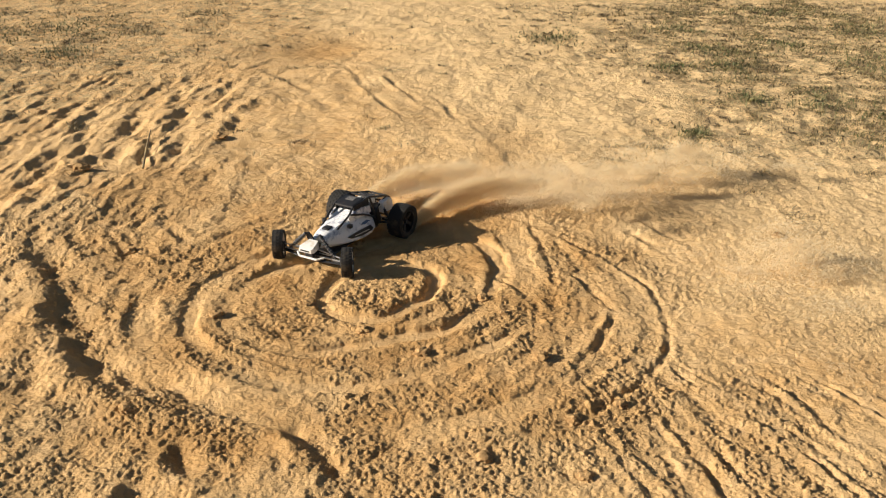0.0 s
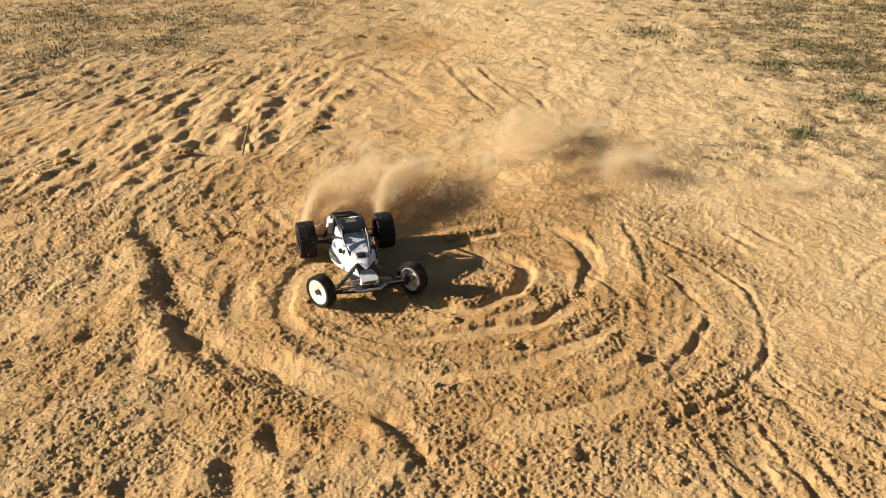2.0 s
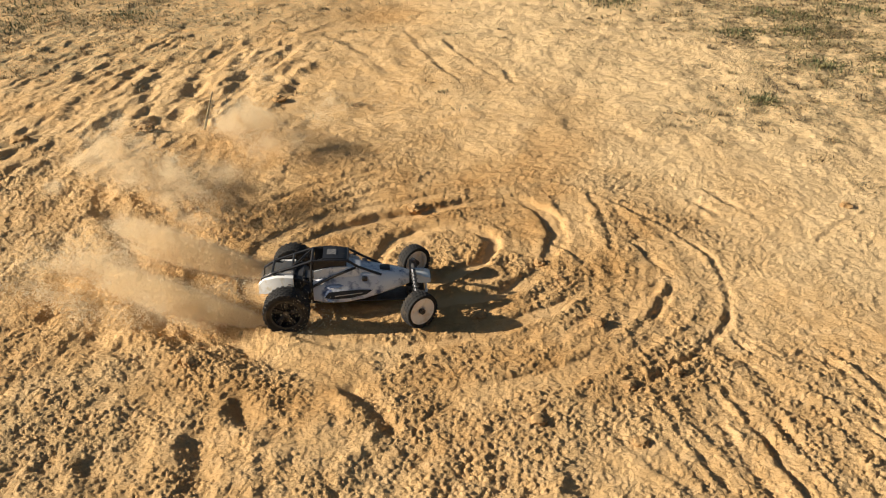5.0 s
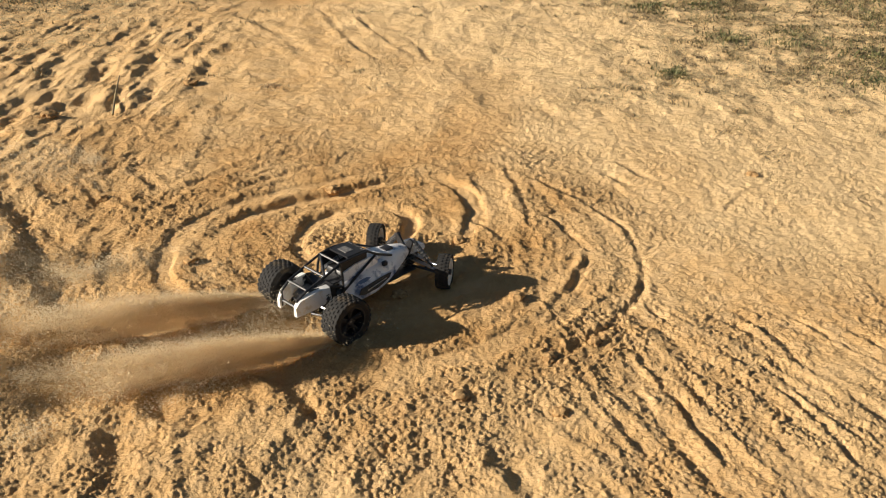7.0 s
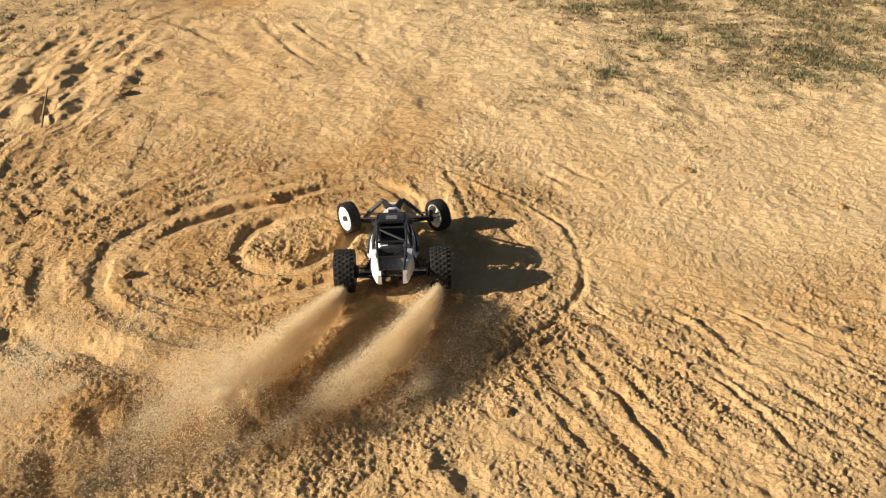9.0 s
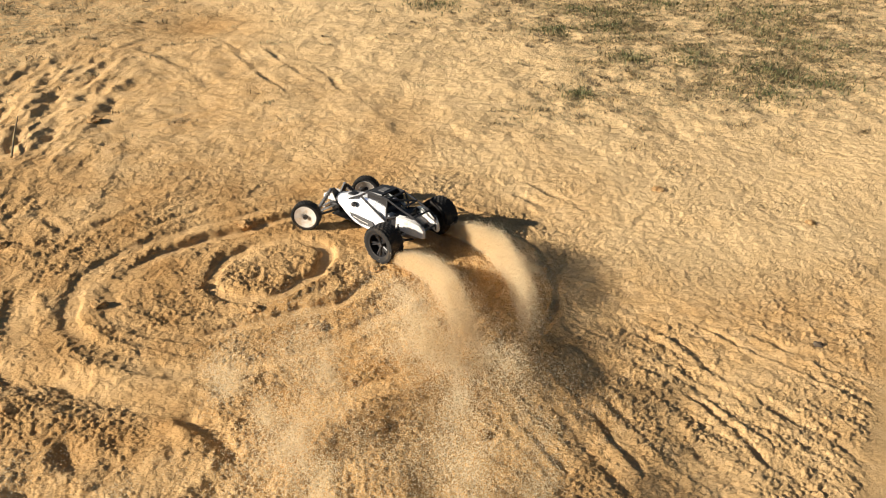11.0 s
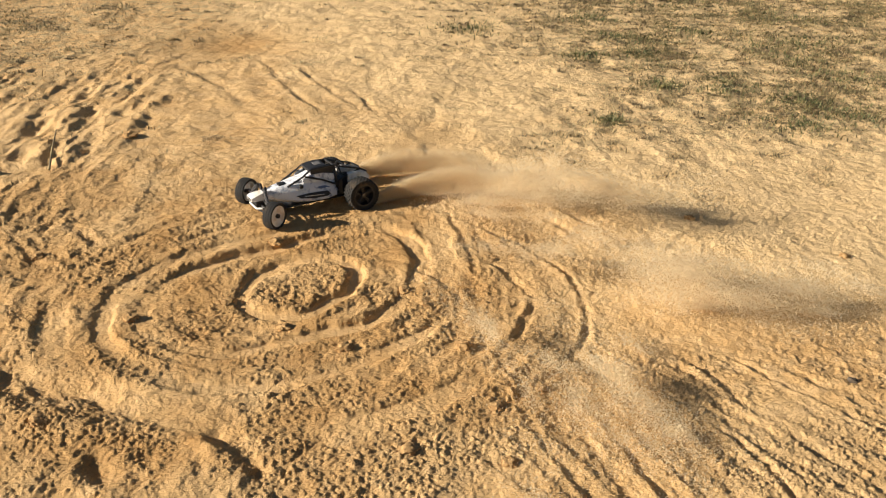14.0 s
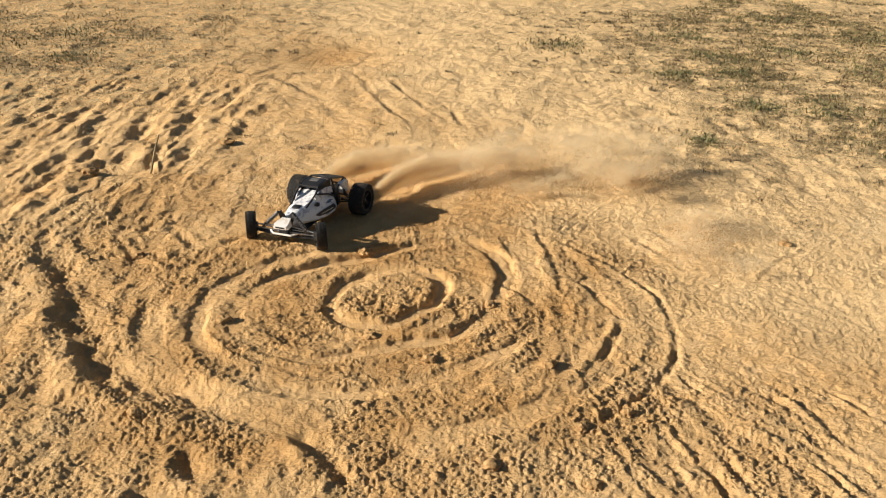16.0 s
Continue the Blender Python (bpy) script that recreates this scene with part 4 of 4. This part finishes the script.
def puff_rows(t0, s, k):
    """Thrown backwards from a rear wheel, it slows, hangs and settles into the sand again."""
    rng = random.Random(900 + k)
    x, y, a = drive_at(min(t0, 16.0))
    c, sn = math.cos(radians(a)), math.sin(radians(a))
    px, py = -AXLE - 0.24, s * TRACK_R / 2
    ox, oy = x + c * px - sn * py, y + sn * px + c * py
    turn = a + 158 + rng.uniform(-16, 16)
    dist, lift, life = rng.uniform(1.0, 1.75), rng.uniform(0.06, 0.18), rng.uniform(3.0, 4.2)
    rows = []
    for j in range(33):
        t = j * 0.5
        age = min(max(t - t0, 0.0), life + 0.6)
        go = dist * (1 - math.exp(-age / 1.0)) / (1 - math.exp(-life))
        rise = -0.34 + (0.34 + lift) * (1 - math.exp(-age / 0.28)) - 0.46 * max(0.0, (age - 1.4) / (life - 1.4)) ** 1.4
        rows.append((t, pose(ox + go * math.cos(radians(turn)), oy + go * math.sin(radians(turn)), rise, 0, 0, turn + 4 * age)))
    return rows


# ---------------- plants and small things ----------------
def blades(name, spots, mat, seed, label, category, kind="stuff", tall=(0.012, 0.042), lean=1.2):
    """Grass blades, each a bent tapering strip, at the spots (x, y, scale)."""
    rng = np.random.default_rng(seed)
    n = len(spots)
    xy = np.array([(p[0], p[1]) for p in spots], dtype=float)
    z = ground_height(xy[:, 0], xy[:, 1])
    hgt = rng.uniform(*tall, n) * np.array([p[2] for p in spots])
    ang, out = rng.uniform(0, 6.283, n), rng.uniform(0.2, lean, n)
    wid = rng.uniform(0.0015, 0.0035, n) * (1 + 0.12 * xy[:, 1])
    d = np.stack((np.cos(ang), np.sin(ang)), -1)
    sd = np.stack((-d[:, 1], d[:, 0]), -1)
    verts = np.zeros((n, 5, 3))
    for k, (u, w) in enumerate(((0, 1), (0, -1), (0.55, 0.8), (0.55, -0.8), (1.0, 0))):
        verts[:, k, :2] = xy + d * (hgt * out * u ** 1.6)[:, None] + sd * (wid * w)[:, None]
        verts[:, k, 2] = z - 0.004 + hgt * u * (1 - 0.35 * u * out)
    i = np.arange(n)[:, None] * 5
    tris = np.concatenate((i + [0, 1, 3], i + [0, 3, 2], i + [2, 3, 4]), 1).reshape(-1, 3)
    me = bpy.data.meshes.new(name)
    me.vertices.add(n * 5)
    me.vertices.foreach_set("co", verts.astype(np.float32).ravel())
    me.loops.add(tris.size)
    me.loops.foreach_set("vertex_index", tris.astype(np.int32).ravel())
    me.polygons.add(len(tris))
    me.polygons.foreach_set("loop_start", np.arange(0, tris.size, 3, dtype=np.int32))
    me.update(calc_edges=True)
    me.materials.append(mat)
    return tagged(new(name, me), label, category, kind=kind)


def scatter(n, x0, x1, y0, y1, seed, gain):
    """Spots thinned out by the litter mask and a patchy noise."""
    rng = np.random.default_rng(seed)
    x, y = rng.uniform(x0, x1, n), rng.uniform(y0, y1, n)
    _, lit = ground_masks(x, y)
    chance = gain(x, y, lit) * smooth(-0.1, 0.6, fbm(x * 1.1, y * 1.3, 4, 171))
    keep = rng.random(n) < chance
    return [(a, b, rng.uniform(0.6, 1.3)) for a, b in zip(x[keep], y[keep])]


green_right = scatter(170000, 1.5, 9.5, 5.2, 14.5, 501, lambda x, y, l: 1.0 * l * smooth(1.6, 3.6, x - 0.12 * (y - 8)) * smooth(5.4, 7.0, y))
green_left = scatter(45000, -10.5, -2.8, 6.8, 14.5, 502, lambda x, y, l: l * smooth(7.2, 10.0, y - 0.3 * (x + 5)))
blades("grass", green_right, GRASSM, 511, "sparse dry green grass growing out of the sand", "grass", lean=2.2)
blades("grass", green_left, GRASSM, 512, "sparse dry green grass growing out of the sand", "grass", lean=2.2)


def clumps(n, x0, x1, y0, y1, seed, gain):
    """Small mats of dead stalks, each of a dozen or more, where the litter is."""
    rng = np.random.default_rng(seed)
    x, y = rng.uniform(x0, x1, n), rng.uniform(y0, y1, n)
    _, lit = ground_masks(x, y)
    keep = rng.random(n) < gain(x, y, lit)
    out = []
    for cx, cy in zip(x[keep], y[keep]):
        wide = rng.uniform(0.02, 0.075)
        for _ in range(int(rng.integers(10, 34))):
            out.append((cx + rng.normal() * wide, cy + rng.normal() * wide * 0.7, rng.uniform(0.6, 1.3)))
    return out


straw = scatter(60000, 0.6, 7.0, 4.0, 12.0, 503, lambda x, y, l: 0.5 * l) + scatter(40000, -8.0, -1.8, 4.6, 12.0, 504, lambda x, y, l: 0.06 + 0.5 * l) \
    + scatter(12000, -2.2, -0.4, 1.8, 3.2, 505, lambda x, y, l: 0.5 * l) \
    + clumps(2600, 0.5, 7.5, 4.4, 12.5, 506, lambda x, y, l: 0.10 * smooth(4.8, 6.0, y) + 0.80 * l) + clumps(700, -7.5, 0.6, 5.0, 12.0, 507, lambda x, y, l: 0.14 + 0.7 * l)
blades("straw", straw, STRAW, 513, "brown dead grass stalks and straw lying on the sand", "dry grass", tall=(0.014, 0.046), lean=2.4)


def tuft(x, y, size, n, seed):
    rng = np.random.default_rng(seed)
    spots = [(x + rng.normal() * size * 1.1, y + rng.normal() * size * 1.2, rng.uniform(0.7, 1.5)) for _ in range(n)]
    ob = blades("grass_tuft", spots, GREEN, seed + 1, "low tuft of green grass rooted in the sand", "grass tuft", kind="stuff", tall=(0.022, 0.056), lean=1.9)
    tagged(ob, group="grass tufts")


for k, (x, y, size) in enumerate([(3.31, 7.1, .16), (2.74, 7.3, .10), (3.5, 6.05, .16), (4.02, 6.35, .16), (1.97, 6.3, .07), (2.33, 8.5, .12), (2.92, 8.5, .12),
                                  (3.0, 9.3, .2), (4.4, 8.6, .25), (-4.8, 10.6, .3), (-5.6, 9.8, .3), (-4.2, 9.2, .15), (5.3, 10.5, .35), (1.3, 10.0, .18), (3.75, 6.7, .14), (4.6, 7.4, .2), (3.9, 9.6, .22), (5.0, 9.0, .25), (4.3, 11.6, .3), (2.9, 10.6, .2), (-6.4, 10.9, .35), (-5.2, 8.6, .2), (-6.6, 9.2, .25)]):
    tuft(x, y, size, int(160 + 1200 * size), 520 + 3 * k)


def lump(x, y, size, seed, name, mat, label, category, group, squash=0.5):
    bm = bmesh.new()
    bmesh.ops.create_icosphere(bm, subdivisions=3, radius=1.0)
    for v in bm.verts:
        d = 1 + 0.45 * noise.noise(v.co * 1.5 + Vector((seed, 0, 0))) + 0.38 * noise.noise(v.co * 4.2 + Vector((0, seed, 0)))
        v.co = v.co * d * size
        v.co.z *= squash
    ob = part(name, bm, mat, None)
    ob.matrix_basis = pose(x, y, height_at(x, y) + size * squash * 0.25, 0, 0, seed * 37)
    tagged(ob, label, category, group)


# most of these clods stand in for small shaded holes with dark crust
for k, (x, y, size) in enumerate([(-0.49, 4.22, .035), (-0.67, 3.59, .028), (-1.09, 3.46, .036), (-1.25, 2.68, .030), (-0.10, 3.12, .034), (0.42, 3.08, .034), (0.50, 2.64, .030),
                                  (0.70, 2.75, .026), (0.14, 2.41, .030), (0.50, 2.32, .028), (-0.38, 3.33, .030), (-1.75, 4.19, .034), (0.19, 3.63, .030), (0.28, 3.46, .024),
                                  (2.58, 3.81, .03), (1.92, 4.38, .03), (-2.52, 5.46, .05), (-3.3, 5.2, .06), (-1.74, 6.2, .05)]):
    lump(x, y, size, k + 1, "dark_patch_clod", CLOD, "rough sand clod standing in for a dark patch of shade and crust in the churned ground", "clod", "sand clods")
lump(2.0, 2.7, 0.018, 40, "stone", STONE, "small dark stone lying on the sand", "stone", "", 0.7)
stalk = part("stalk", tube([(-2.28, 6.24, height_at(-2.28, 6.24) + 0.05), (-2.19, 5.85, height_at(-2.19, 5.85) + 0.045), (-2.09, 5.46, height_at(-2.09, 5.46) + 0.012)], [0.004, 0.007, 0.008]), STRAW)
tagged(stalk, "pale dry stalk lying across the sand ruts", "stalk")


def motions():
    steps = [k * 0.5 for k in range(33)]
    rows, jet_rows = [], {1: [], -1: []}
    for t in steps:
        x, y, z, a, roll, pitch = car_pose(t)
        m = pose(x, y, z, roll, pitch, a)
        rows.append((t, m))
        for s in (1, -1):
            jet_rows[s].append((t, pose(x, y, z, 0, 0, a) @ pose(-AXLE, s * TRACK_R / 2, 0.0, 0, 0, -6)))
    walk(BUGGY, rows)
    for jet, s in JETS:
        walk(jet, jet_rows[s])
    for k, (puff, t0, s) in enumerate(PUFFS):
        walk(puff, puff_rows(t0, s, k))
    for hub, front, s in WHEELS:
        px, py, pz = (AXLE, s * TRACK_F / 2, RAD_F) if front else (-AXLE, s * TRACK_R / 2, RAD_R)
        rate, steer = (16.0, 32.0) if front else (76.0, 0.0)
        walk(hub, [(k * 0.1, pose(px, py, pz - (0.004 if front else 0.010), 0, (k * rate) % 360, steer)) for k in range(161)])


motions()
